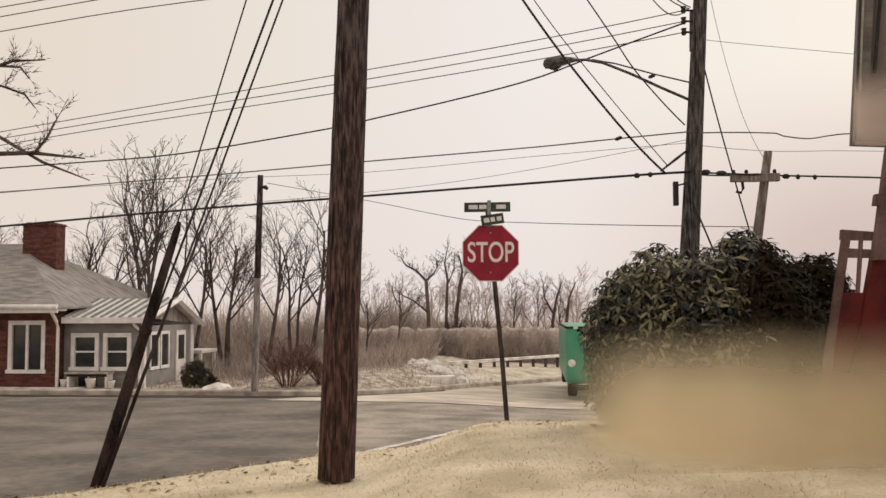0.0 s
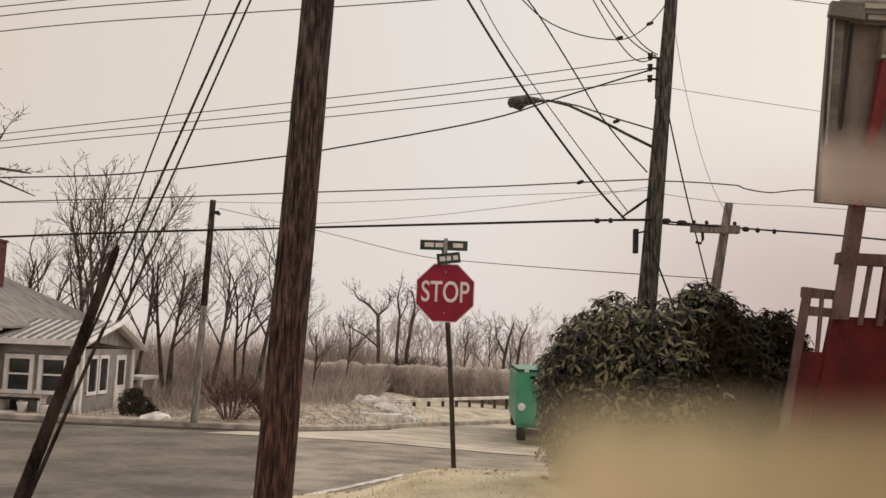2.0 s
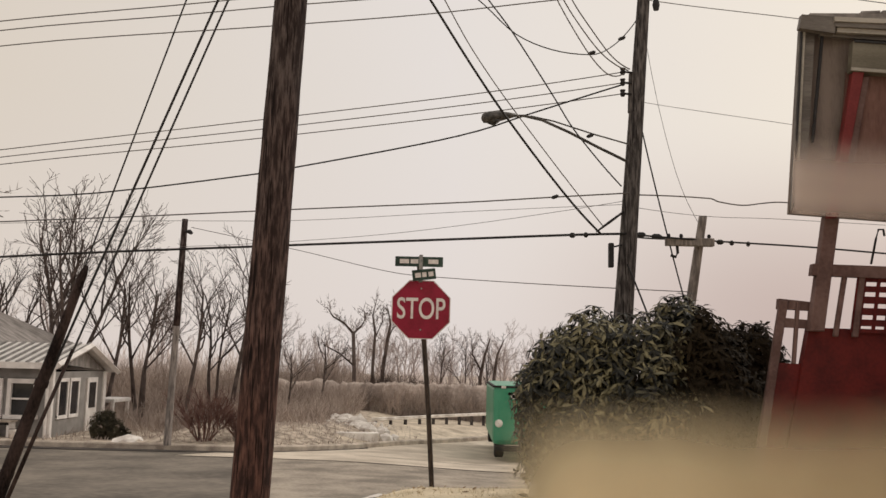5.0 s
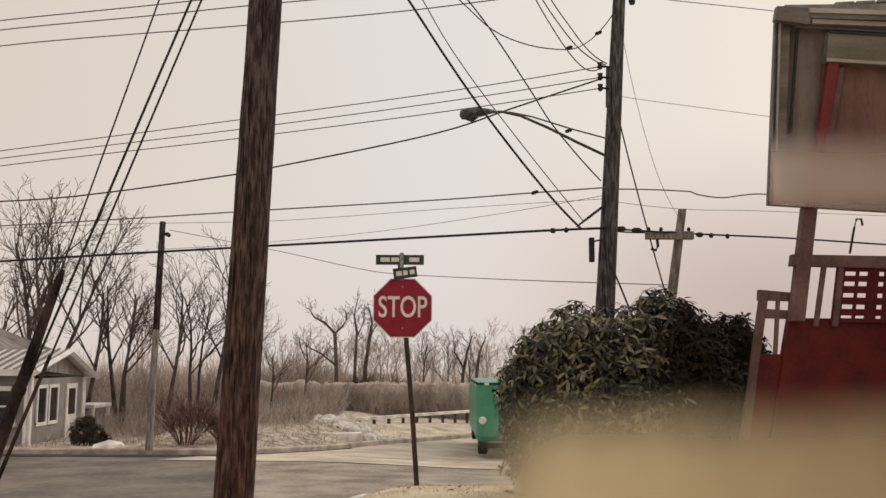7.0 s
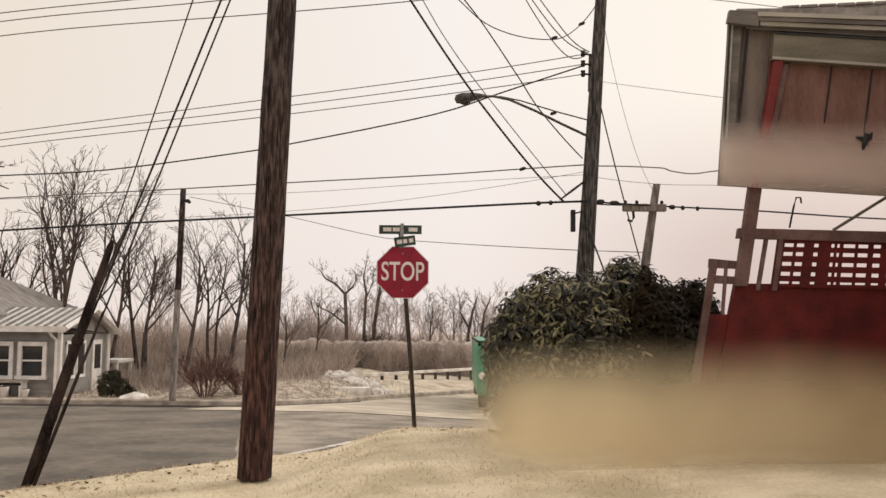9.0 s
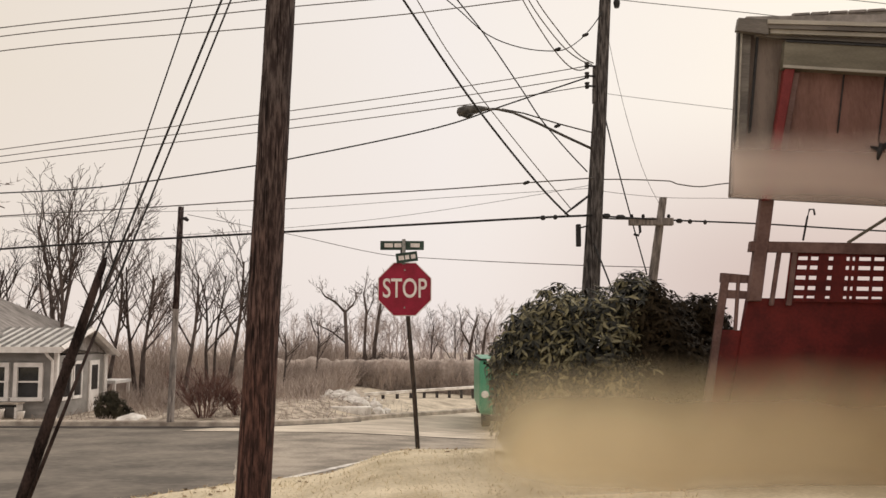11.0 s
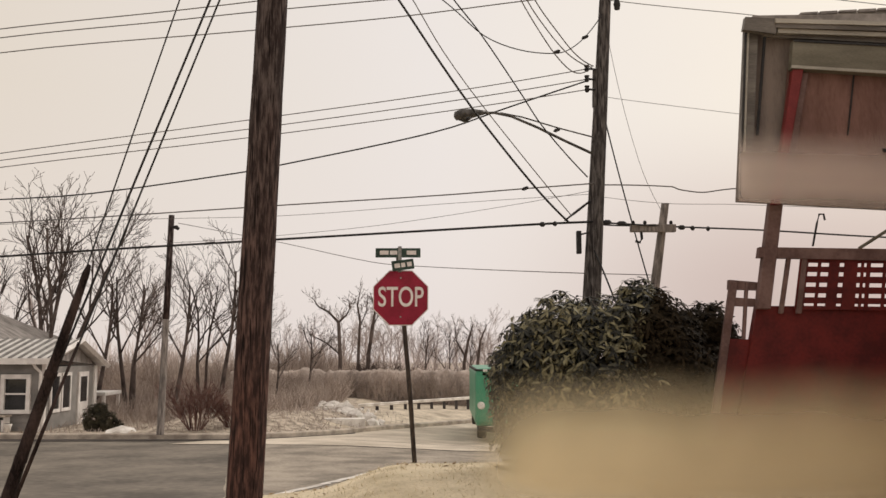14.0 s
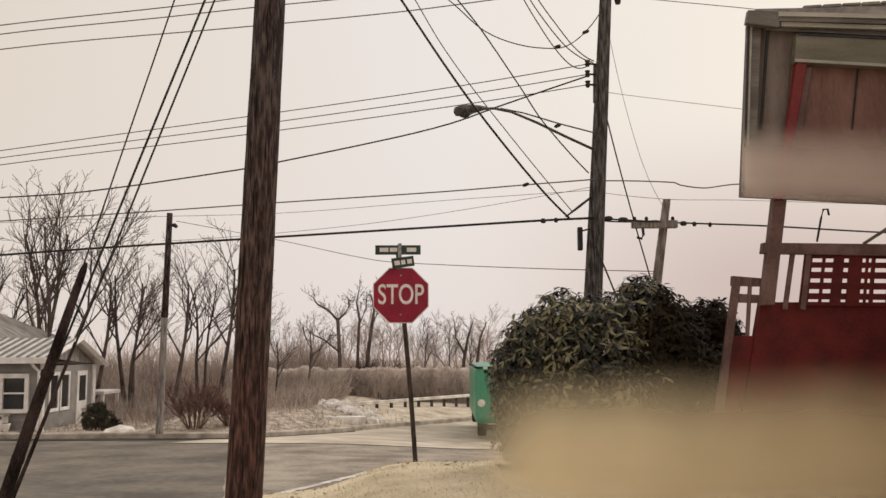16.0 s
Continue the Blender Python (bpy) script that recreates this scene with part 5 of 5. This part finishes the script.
# ---- big leathery-leaved bush ----
def lump_points(rr, lumps):
    c, r = rr.choices(lumps, weights=[l[1][0] * l[1][2] for l in lumps])[0]
    while True:
        d = Vector((rr.gauss(0, 1), rr.gauss(0, 1), rr.gauss(0, 1))).normalized()
        if d.y < 0.55 or rr.random() < 0.25:
            break
    k = rr.uniform(0.5, 1.04) ** 0.6 + (0.1 * rr.random() if rr.random() < 0.08 else 0)
    n = 1 + 0.17 * noise.noise(d * 2.6 + Vector(c))
    return Vector(c) + Vector((d.x * r[0], d.y * r[1], d.z * r[2])) * k * n, d


BUSH = Vector((2.0, 10.9, 0.1))
BROAD = (((-0.80, -0.05, 0.92), (0.64, 0.60, 0.70)), ((-1.04, 0, 1.08), (0.46, 0.50, 0.44)), ((-0.86, 0, 1.42), (0.46, 0.50, 0.42)), ((-0.60, 0, 1.60), (0.48, 0.50, 0.46)), ((-0.12, 0, 1.56), (0.55, 0.60, 0.48)), ((0.34, 0.05, 1.76), (0.32, 0.42, 0.50)), ((-0.2, -0.1, 1.0), (0.80, 0.65, 0.75)), ((-0.25, 0, 0.55), (1.15, 0.7, 0.7)), ((-0.05, 0, 0.2), (1.25, 0.7, 0.5)))
# Lumps of the same bush that get the painted-shade leaves.
SHADED_LUMPS = (((0.50, 0.0, 1.68), (0.30, 0.40, 0.46)), ((0.58, 0.0, 1.2), (0.60, 0.6, 0.80)), ((0.98, 0.35, 1.33), (0.50, 0.45, 0.58)), ((1.32, 0.45, 1.42), (0.36, 0.40, 0.56)), ((0.9, 0.35, 0.6), (0.8, 0.5, 0.75)), ((0.95, 0.4, 0.25), (0.75, 0.45, 0.5)))


def leafy_bush(label, lumps, whorls, leaf, material, seed, stems, at=BUSH, droop=0.3, slim=0.155):
    e = thing("evergreen_bush", at, label, "bush")
    rr = random.Random(seed)
    vs, fs = [], []
    for _ in range(whorls):
        c, d = lump_points(rr, lumps)
        out = (d + Vector((0, -0.1, 0.45))).normalized()
        first = rr.uniform(0, 2 * math.pi)
        count = rr.randint(4, 7)
        for k in range(count):
            a = first + 2 * math.pi * (k + rr.uniform(-0.3, 0.3)) / count
            u = out.cross(Vector((0.3, 0.9, 0.1))).normalized()
            s = u * math.cos(a) + out.cross(u) * math.sin(a)
            way = (s * 0.9 + out * rr.uniform(-0.1, 0.6) + Vector((0, 0, -rr.uniform(0.0, droop)))).normalized()
            ln = leaf * rr.uniform(0.7, 1.25)
            wd_ = ln * slim * rr.uniform(0.85, 1.2)
            flat = way.cross(out).normalized() * wd_
            rise = flat.cross(way).normalized()
            if rise.dot(out) < 0:
                rise = -rise
            b = len(vs)
            p1, p2, p3 = c + way * ln * 0.3 + rise * ln * 0.03, c + way * ln * 0.68 + rise * ln * 0.02, c + way * ln - rise * ln * 0.13
            vs += [c, p1 + flat * 0.85, p1 - rise * ln * 0.03, p1 - flat * 0.85, p2 + flat, p2 - rise * ln * 0.035, p2 - flat, p3]
            fs += [(b, b + 2, b + 1), (b, b + 3, b + 2), (b + 1, b + 2, b + 5, b + 4), (b + 2, b + 3, b + 6, b + 5), (b + 4, b + 5, b + 7), (b + 5, b + 6, b + 7)]
    ob = new("crown", mesh_of("crown", vs, fs, material))
    ob.parent = e
    for k in range(stems):
        c, d = lump_points(rr, lumps)
        p0 = Vector((c.x * 0.3 + rr.uniform(-0.2, 0.2), rr.uniform(-0.1, 0.2), -0.15))
        part("stem", tube([p0, p0.lerp(c, 0.5) + Vector((rr.gauss(0, 0.08), rr.gauss(0, 0.08), 0.05)), c], [0.03, 0.02, 0.008], 5), M_STEM, e)
    return e


leafy_bush("large rounded evergreen bush with drooping leathery leaves", BROAD, 4900, 0.122, M_LEAF, 12, 10, droop=1.0, slim=0.135)
leafy_bush("right part of the evergreen bush, porch shade painted into its leaves", SHADED_LUMPS, 4200, 0.115, M_LEAF_SHADED, 13, 8, droop=0.9, slim=0.14)
leafy_bush("dark ragged evergreen shrub beside the house", (((-0.17, 0, 0.34), (0.30, 0.34, 0.40)), ((0.2, 0, 0.26), (0.30, 0.3, 0.32)), ((-0.02, 0.1, 0.56), (0.20, 0.24, 0.24)), ((0.42, 0.1, 0.16), (0.18, 0.2, 0.2))), 650, 0.10, M_EVERGREEN, 31, 5, Vector((-9.9, 26.6, ground_z(-9.9, 26.6))))

# ---- red porch house ----
house = thing("porch_house", (4.2, 9.9, 0.0), "red painted porch with grey roof edge, brown shades and lattice rail", "house")
H = Vector(house.location)


def at_porch(bm):
    bmesh.ops.translate(bm, verts=bm.verts[:], vec=-H)
    return bm


def lean_box(lo, hi, w, d, lo_w=None):
    """A board from lo to hi (centres), w wide and d deep, leaning as the points do."""
    bm = bmesh.new()
    vs_ = []
    for p, ww in ((lo, lo_w or w), (hi, w)):
        vs_ += [bm.verts.new((p[0] + sx * ww / 2, p[1] + sy * d / 2, p[2])) for sx, sy in ((-1, -1), (1, -1), (1, 1), (-1, 1))]
    for f in ((3, 2, 1, 0), (4, 5, 6, 7), (0, 1, 5, 4), (1, 2, 6, 5), (2, 3, 7, 6), (3, 0, 4, 7)):
        bm.faces.new([vs_[k] for k in f])
    bmesh.ops.bevel(bm, geom=bm.edges[:], offset=0.008, segments=1, affect="EDGES")
    return bm


def quad_slab(a, b, c, d, depth):
    return slab([a, b, c, d], depth)


# upper shade wall, roof edge, beam
part("shade", at_porch(quad_slab((3.50, 10.20, 5.20), (5.61, 10.20, 5.13), (5.49, 10.20, 3.04), (3.34, 10.20, 3.16), 0.06)), M_PORCH_GREY, house, "grey hanging side shade")
part("corner_trim", at_porch(quad_slab((3.47, 10.12, 5.17), (3.63, 10.12, 5.15), (3.48, 10.12, 3.26), (3.34, 10.12, 3.19), 0.06)), M_GUTTER, house, "grey corner trim")
part("trim_strip", at_porch(lean_box((3.56, 10.09, 3.90), (3.69, 10.09, 5.06), 0.03, 0.04)), M_CABLE, house, "dark corner strip")
part("roll_shade", at_porch(quad_slab((3.96, 10.12, 4.69), (5.67, 10.12, 4.65), (5.58, 10.12, 3.18), (3.79, 10.12, 3.22), 0.05)), M_SHADE, house, "brown roll-down shade")
for lo, hi in (((4.59, 10.10, 3.90), (4.70, 10.10, 4.64)), ((5.08, 10.10, 3.90), (5.19, 10.10, 4.63))):
    part("shade_seam", at_porch(lean_box(lo, hi, 0.02, 0.02)), M_CABLE, house)
part("post", at_porch(lean_box((3.72, 10.06, 3.10), (4.03, 10.06, 4.65), 0.12, 0.1, 0.09)), M_POST_RED, house, "red painted porch post")
part("jamb", at_porch(lean_box((3.84, 10.09, 3.22), (4.13, 10.09, 4.62), 0.08, 0.05)), M_RAIL, house, "brown jamb beside the roll shade")
part("beam", at_porch(quad_slab((3.98, 10.00, 4.98), (5.75, 10.00, 4.89), (5.73, 10.00, 4.54), (3.94, 10.00, 4.65), 0.1)), M_BEAM, house, "olive-grey header beam")
part("fascia", at_porch(quad_slab((3.67, 10.06, 5.17), (5.92, 10.06, 5.09), (5.91, 10.06, 4.92), (3.66, 10.06, 5.05), 0.06)), M_GUTTER, house, "grey fascia board")
for y, left, right, x0, x1, lip in ((9.95, 5.22, 5.16, 3.77, 5.86, M_LIP), (9.97, 5.17, 5.10, 3.78, 5.87, M_GUTTER), (10.00, 5.12, 5.04, 3.81, 5.88, M_LIP)):
    part("gutter_lip", at_porch(quad_slab((x0, y, left), (x1, y, right), (x1, y, right - 0.045), (x0, y, left - 0.05), 0.05)), lip, house)
part("gutter_end", at_porch(quad_slab((3.44, 9.98, 5.25), (3.80, 9.98, 5.23), (3.78, 9.98, 5.05), (3.41, 9.98, 5.10), 0.08)), M_GUTTER, house, "dark gutter end")
part("roof", at_porch(quad_slab((3.54, 10.02, 5.28), (6.04, 10.02, 5.32), (6.03, 10.02, 5.16), (3.52, 10.02, 5.22), 0.12)), M_SHINGLE, house, "grey roof edge")
part("roof", at_porch(quad_slab((4.05, 10.20, 5.35), (6.16, 10.20, 5.47), (6.15, 10.20, 5.33), (4.05, 10.20, 5.33), 0.1)), M_ROOF_SKYLIT, house, "shingle slope with sky light painted in")
for k in range(9):
    x0, x1 = 4.15 + 0.225 * k, 4.15 + 0.225 * k + 0.20
    z0, z1 = 5.356 + (x0 - 4.05) * 0.057, 5.356 + (x1 - 4.05) * 0.057
    part("shingle", at_porch(quad_slab((x0, 10.17, z0 + 0.012), (x1, 10.17, z1 + 0.012), (x1, 10.17, z1 - 0.012 - 0.008 * (k % 2)), (x0, 10.17, z0 - 0.012 - 0.008 * (k % 2)), 0.06)), M_SHINGLE, house)
# Thin dark and pale strips added to outline the porch corner.
part("corner_bead", at_porch(lean_box((3.345, 10.08, 3.22), (3.475, 10.08, 5.15), 0.018, 0.03)), M_CABLE, house, "dark strip outlining the corner")
part("corner_bead", at_porch(lean_box((3.372, 10.085, 3.26), (3.502, 10.085, 5.13), 0.026, 0.03)), M_LIP, house, "pale strip outlining the corner")
part("beam_edge", at_porch(quad_slab((3.945, 9.985, 4.688), (5.73, 9.985, 4.575), (5.73, 9.985, 4.545), (3.94, 9.985, 4.655), 0.02)), M_LIP, house, "pale lower edge of the beam")
# Black strip on the beam front, painting the shade of a gap.
part("beam_edge", at_porch(quad_slab((3.985, 9.985, 4.985), (5.75, 9.985, 4.895), (5.75, 9.985, 4.872), (3.985, 9.985, 4.962), 0.02)), M_CABLE, house, "dark strip added as the gap shade above the beam")

# lower post, rail and lattice
part("post", at_porch(lean_box((3.60, 10.25, 1.94), (3.79, 10.25, 3.15), 0.15, 0.12)), M_RAIL, house, "faded brownish porch post")
part("top_rail", at_porch(quad_slab((3.58, 10.20, 2.64), (6.23, 10.20, 2.60), (6.22, 10.20, 2.46), (3.56, 10.20, 2.52), 0.1)), M_RAIL, house, "faded brownish-red top rail")
L_TL, L_TR, L_BR, L_BL = (Vector(p) for p in ((4.09, 10.25, 2.51), (6.25, 10.25, 2.49), (6.21, 10.25, 1.91), (4.00, 10.25, 1.94)))


def lat(u, v_):
    return L_TL.lerp(L_TR, u).lerp(L_BL.lerp(L_BR, u), v_)


for v0, v1 in ((0.0, 0.075), (0.15, 0.26), (0.34, 0.47), (0.55, 0.68), (0.76, 0.88), (0.93, 1.0)):
    part("lattice_slat", at_porch(quad_slab(lat(0, v0), lat(1, v0), lat(1, v1), lat(0, v1), 0.02)), M_PORCH_RED, house)
for u0, u1 in ((-0.02, 0.026), (0.077, 0.094), (0.135, 0.19), (0.215, 0.285), (0.303, 0.318), (0.332, 0.353), (0.418, 0.435), (0.49, 0.52), (0.56, 0.60), (0.66, 0.70), (0.75, 0.80), (0.86, 0.90), (0.95, 1.0)):
    part("lattice_slat", at_porch(quad_slab(lat(u0, 0) + Vector((0, -0.012, 0)), lat(u1, 0) + Vector((0, -0.012, 0)), lat(u1, 1) + Vector((0, -0.012, 0)), lat(u0, 1) + Vector((0, -0.012, 0)), 0.011)), M_PORCH_RED, house)
for a, b, w in (((3.80, 10.24, 1.89), (3.92, 10.24, 2.55), 0.05), ((4.00, 10.24, 1.89), (4.10, 10.24, 2.55), 0.06)):
    part("baluster", at_porch(lean_box(a, b, w, 0.05)), M_RAIL, house)
part("wall", at_porch(quad_slab((3.56, 10.30, 1.98), (7.14, 10.30, 1.96), (6.97, 10.30, -0.38), (3.10, 10.30, -0.26), 0.12)), M_PORCH_RED, house, "red painted porch wall")
# stair rail
part("stair_rail", at_porch(quad_slab((3.27, 10.35, 2.28), (3.62, 10.35, 2.25), (3.62, 10.35, 2.16), (3.26, 10.35, 2.17), 0.08)), M_RAIL, house)
part("stair_rail", at_porch(quad_slab((3.30, 10.35, 2.08), (3.61, 10.35, 2.06), (3.61, 10.35, 1.97), (3.29, 10.35, 1.98), 0.05)), M_RAIL, house)
for a, b, w in (((2.98, 10.36, 0.30), (3.32, 10.36, 2.26), 0.09), ((3.41, 10.36, 1.60), (3.47, 10.36, 2.25), 0.035), ((3.55, 10.36, 1.60), (3.62, 10.36, 2.25), 0.06)):
    part("stair_baluster", at_porch(lean_box(a, b, w, 0.06)), M_RAIL, house)
part("stair_panel", at_porch(quad_slab((3.17, 10.35, 1.61), (3.59, 10.35, 1.60), (3.52, 10.35, -0.27), (2.99, 10.35, -0.27), 0.05)), M_PORCH_RED, house)
# pull cord hook between shade and rail
part("hook", at_porch(tube([Vector(p) for p in ((4.22, 10.30, 2.66), (4.28, 10.30, 2.93), (4.31, 10.30, 3.03), (4.36, 10.30, 3.03), (4.37, 10.30, 2.96))], 0.012, 6)), M_CABLE, house)
part("brace", at_porch(tube([Vector(p) for p in ((4.77, 10.35, 2.64), (5.30, 10.35, 2.97), (5.84, 10.35, 3.30))], 0.02, 6)), M_BEAM, house)
# Unseen wall and overhead board, added to cut sky light on bush and porch.
part("side_wall", at_porch(box(6.1, 6.35, 6.0, 10.9, -0.4, 5.3)), M_PORCH_RED, house)
part("porch_roof", at_porch(box(4.5, 6.09, 10.35, 13.0, 4.60, 4.70)), M_SHADE, house, "unseen board added to block sky light over the porch")

ornament = thing("hanging_ornament", (4.98, 9.92, 3.68), "small dark hanging ornament against the brown shade", "ornament")
part("cord", tube([(0, 0, 0.05), (0.01, 0, 0.2)], 0.005, 5), M_CABLE, ornament)
part("body", tube([(-0.02, 0, -0.13), (0.0, -0.01, -0.04), (0.03, 0, 0.06)], [0.012, 0.035, 0.02], 8), M_CABLE, ornament, smooth=True)
for sgn in (-1, 1):
    part("wing", slab([(0, -0.01, 0.02), (sgn * 0.1, -0.01, 0.06 + 0.03 * sgn), (sgn * 0.09, -0.01, 0.0), (0.01, -0.01, -0.05)], 0.01), M_CABLE, ornament)

# ---- added sheet with painted lens-smear haze, between the lawn and the lens ----
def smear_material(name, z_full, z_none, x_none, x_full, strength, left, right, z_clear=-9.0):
    """Clear film with a soft-edged painted haze: dense below z_full and beyond x_full, gone above z_none and before
    x_none.
    """
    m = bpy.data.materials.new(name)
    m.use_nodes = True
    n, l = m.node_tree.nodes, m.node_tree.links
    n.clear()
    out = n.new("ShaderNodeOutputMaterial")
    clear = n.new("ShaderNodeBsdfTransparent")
    veil, glow = n.new("ShaderNodeBsdfDiffuse"), n.new("ShaderNodeBsdfTranslucent")
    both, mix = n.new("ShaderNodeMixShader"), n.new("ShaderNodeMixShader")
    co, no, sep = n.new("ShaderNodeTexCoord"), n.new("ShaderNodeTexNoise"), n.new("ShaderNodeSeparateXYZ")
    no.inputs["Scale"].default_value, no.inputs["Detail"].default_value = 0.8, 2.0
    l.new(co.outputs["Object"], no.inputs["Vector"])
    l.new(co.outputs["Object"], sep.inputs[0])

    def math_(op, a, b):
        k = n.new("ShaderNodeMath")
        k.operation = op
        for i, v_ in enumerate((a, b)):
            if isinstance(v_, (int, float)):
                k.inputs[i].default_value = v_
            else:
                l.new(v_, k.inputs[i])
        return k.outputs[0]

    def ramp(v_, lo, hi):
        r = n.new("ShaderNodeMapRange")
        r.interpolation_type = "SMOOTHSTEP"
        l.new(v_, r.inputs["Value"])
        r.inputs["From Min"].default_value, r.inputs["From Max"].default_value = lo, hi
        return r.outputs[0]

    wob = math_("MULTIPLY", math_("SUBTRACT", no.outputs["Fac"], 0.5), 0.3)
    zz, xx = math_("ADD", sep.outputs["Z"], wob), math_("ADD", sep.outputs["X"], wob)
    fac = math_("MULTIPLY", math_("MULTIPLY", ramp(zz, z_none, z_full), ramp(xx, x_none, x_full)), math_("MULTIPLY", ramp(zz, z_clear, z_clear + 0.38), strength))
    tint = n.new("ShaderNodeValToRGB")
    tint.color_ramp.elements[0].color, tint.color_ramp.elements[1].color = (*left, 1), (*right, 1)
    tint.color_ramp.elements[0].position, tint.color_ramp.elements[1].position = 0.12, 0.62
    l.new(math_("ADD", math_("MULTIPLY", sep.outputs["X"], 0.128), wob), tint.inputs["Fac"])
    for s_ in (veil, glow):
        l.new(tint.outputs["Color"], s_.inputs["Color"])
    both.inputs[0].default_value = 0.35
    l.new(veil.outputs[0], both.inputs[1]), l.new(glow.outputs[0], both.inputs[2])
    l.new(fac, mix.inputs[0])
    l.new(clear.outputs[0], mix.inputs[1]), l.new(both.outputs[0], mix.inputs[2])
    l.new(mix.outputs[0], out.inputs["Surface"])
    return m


# Sheet added to carry the tan blur of a smeared lens as colour.
M_LENS_BLUR = smear_material("lens_blur_film", 0.52, 1.58, 0.17, 0.93, 0.97, (0.80, 0.695, 0.49), (0.55, 0.435, 0.275), 0.24)
film = thing("plastic_sheet", (0, 8.0, -0.2), "added clear sheet with the tan haze of a smeared lens painted on", "plastic sheet")
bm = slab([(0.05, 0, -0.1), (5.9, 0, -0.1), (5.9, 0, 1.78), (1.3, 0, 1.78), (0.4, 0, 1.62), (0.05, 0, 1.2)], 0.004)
part("film", bm, M_LENS_BLUR, film).visible_shadow = False
# Added film: the lens smear's pinkish haze on the shade, painted in.
M_LENS_HAZE = smear_material("lens_haze_film", 3.40, 3.97, -1.0, -0.9, 0.52, (0.84, 0.72, 0.66), (0.84, 0.72, 0.66), 2.92)
lens_haze = part("dust_sheet", at_porch(quad_slab((3.34, 9.94, 4.25), (5.45, 9.94, 4.19), (5.38, 9.94, 3.00), (3.26, 9.94, 3.12), 0.004)), M_LENS_HAZE, house, "added film, pinkish lens haze painted over the lower shade")
lens_haze.visible_shadow = False

# ---- lawn blades and fallen leaves ----
rr = random.Random(77)
vs, fs = [], []
for _ in range(17000):
    x, y = rr.uniform(-6.5, 2.2), rr.uniform(5.8, 13.0)
    inside = lawn_edge(x) - y
    if inside < -0.05 or rr.random() > smooth_step(-0.1, 0.5, inside) * (0.35 + 0.65 * noise.noise((x * 1.2, y * 1.2, 0)) + 0.3):
        continue
    z = ground_z(x, y)
    h = rr.uniform(0.015, 0.045)
    a = rr.uniform(0, math.pi)
    dx, dy = 0.006 * math.cos(a), 0.006 * math.sin(a)
    b = len(vs)
    vs += [(x - dx, y - dy, z - 0.005), (x + dx, y + dy, z - 0.005), (x + rr.gauss(0, 0.03), y + rr.gauss(0, 0.03), z + h)]
    fs.append((b, b + 1, b + 2))
tagged(new("lawn_grass", mesh_of("lawn_grass", vs, fs, M_BLADE)), "short dry straw-coloured grass blades", "grass", kind="stuff")
vs, fs = [], []
for _ in range(420):
    x = rr.uniform(-6, 0.5)
    y = lawn_edge(x) - abs(rr.gauss(0, 0.9)) + 0.25
    z = max(ground_z(x, y), road_z(y)) + 0.012
    s, a = rr.uniform(0.02, 0.045), rr.uniform(0, 6.28)
    u_, w_ = Vector((math.cos(a), math.sin(a), rr.gauss(0, 0.25))) * s, Vector((-math.sin(a), math.cos(a), rr.gauss(0, 0.25))) * s * 0.6
    c = Vector((x, y, z))
    b = len(vs)
    vs += [c - u_, c - w_, c + u_, c + w_]
    fs.append((b, b + 1, b + 2, b + 3))
tagged(new("fallen_leaves", mesh_of("fallen_leaves", vs, fs, M_LITTER)), "scattered brown fallen leaves at the road edge", "leaves", kind="stuff")
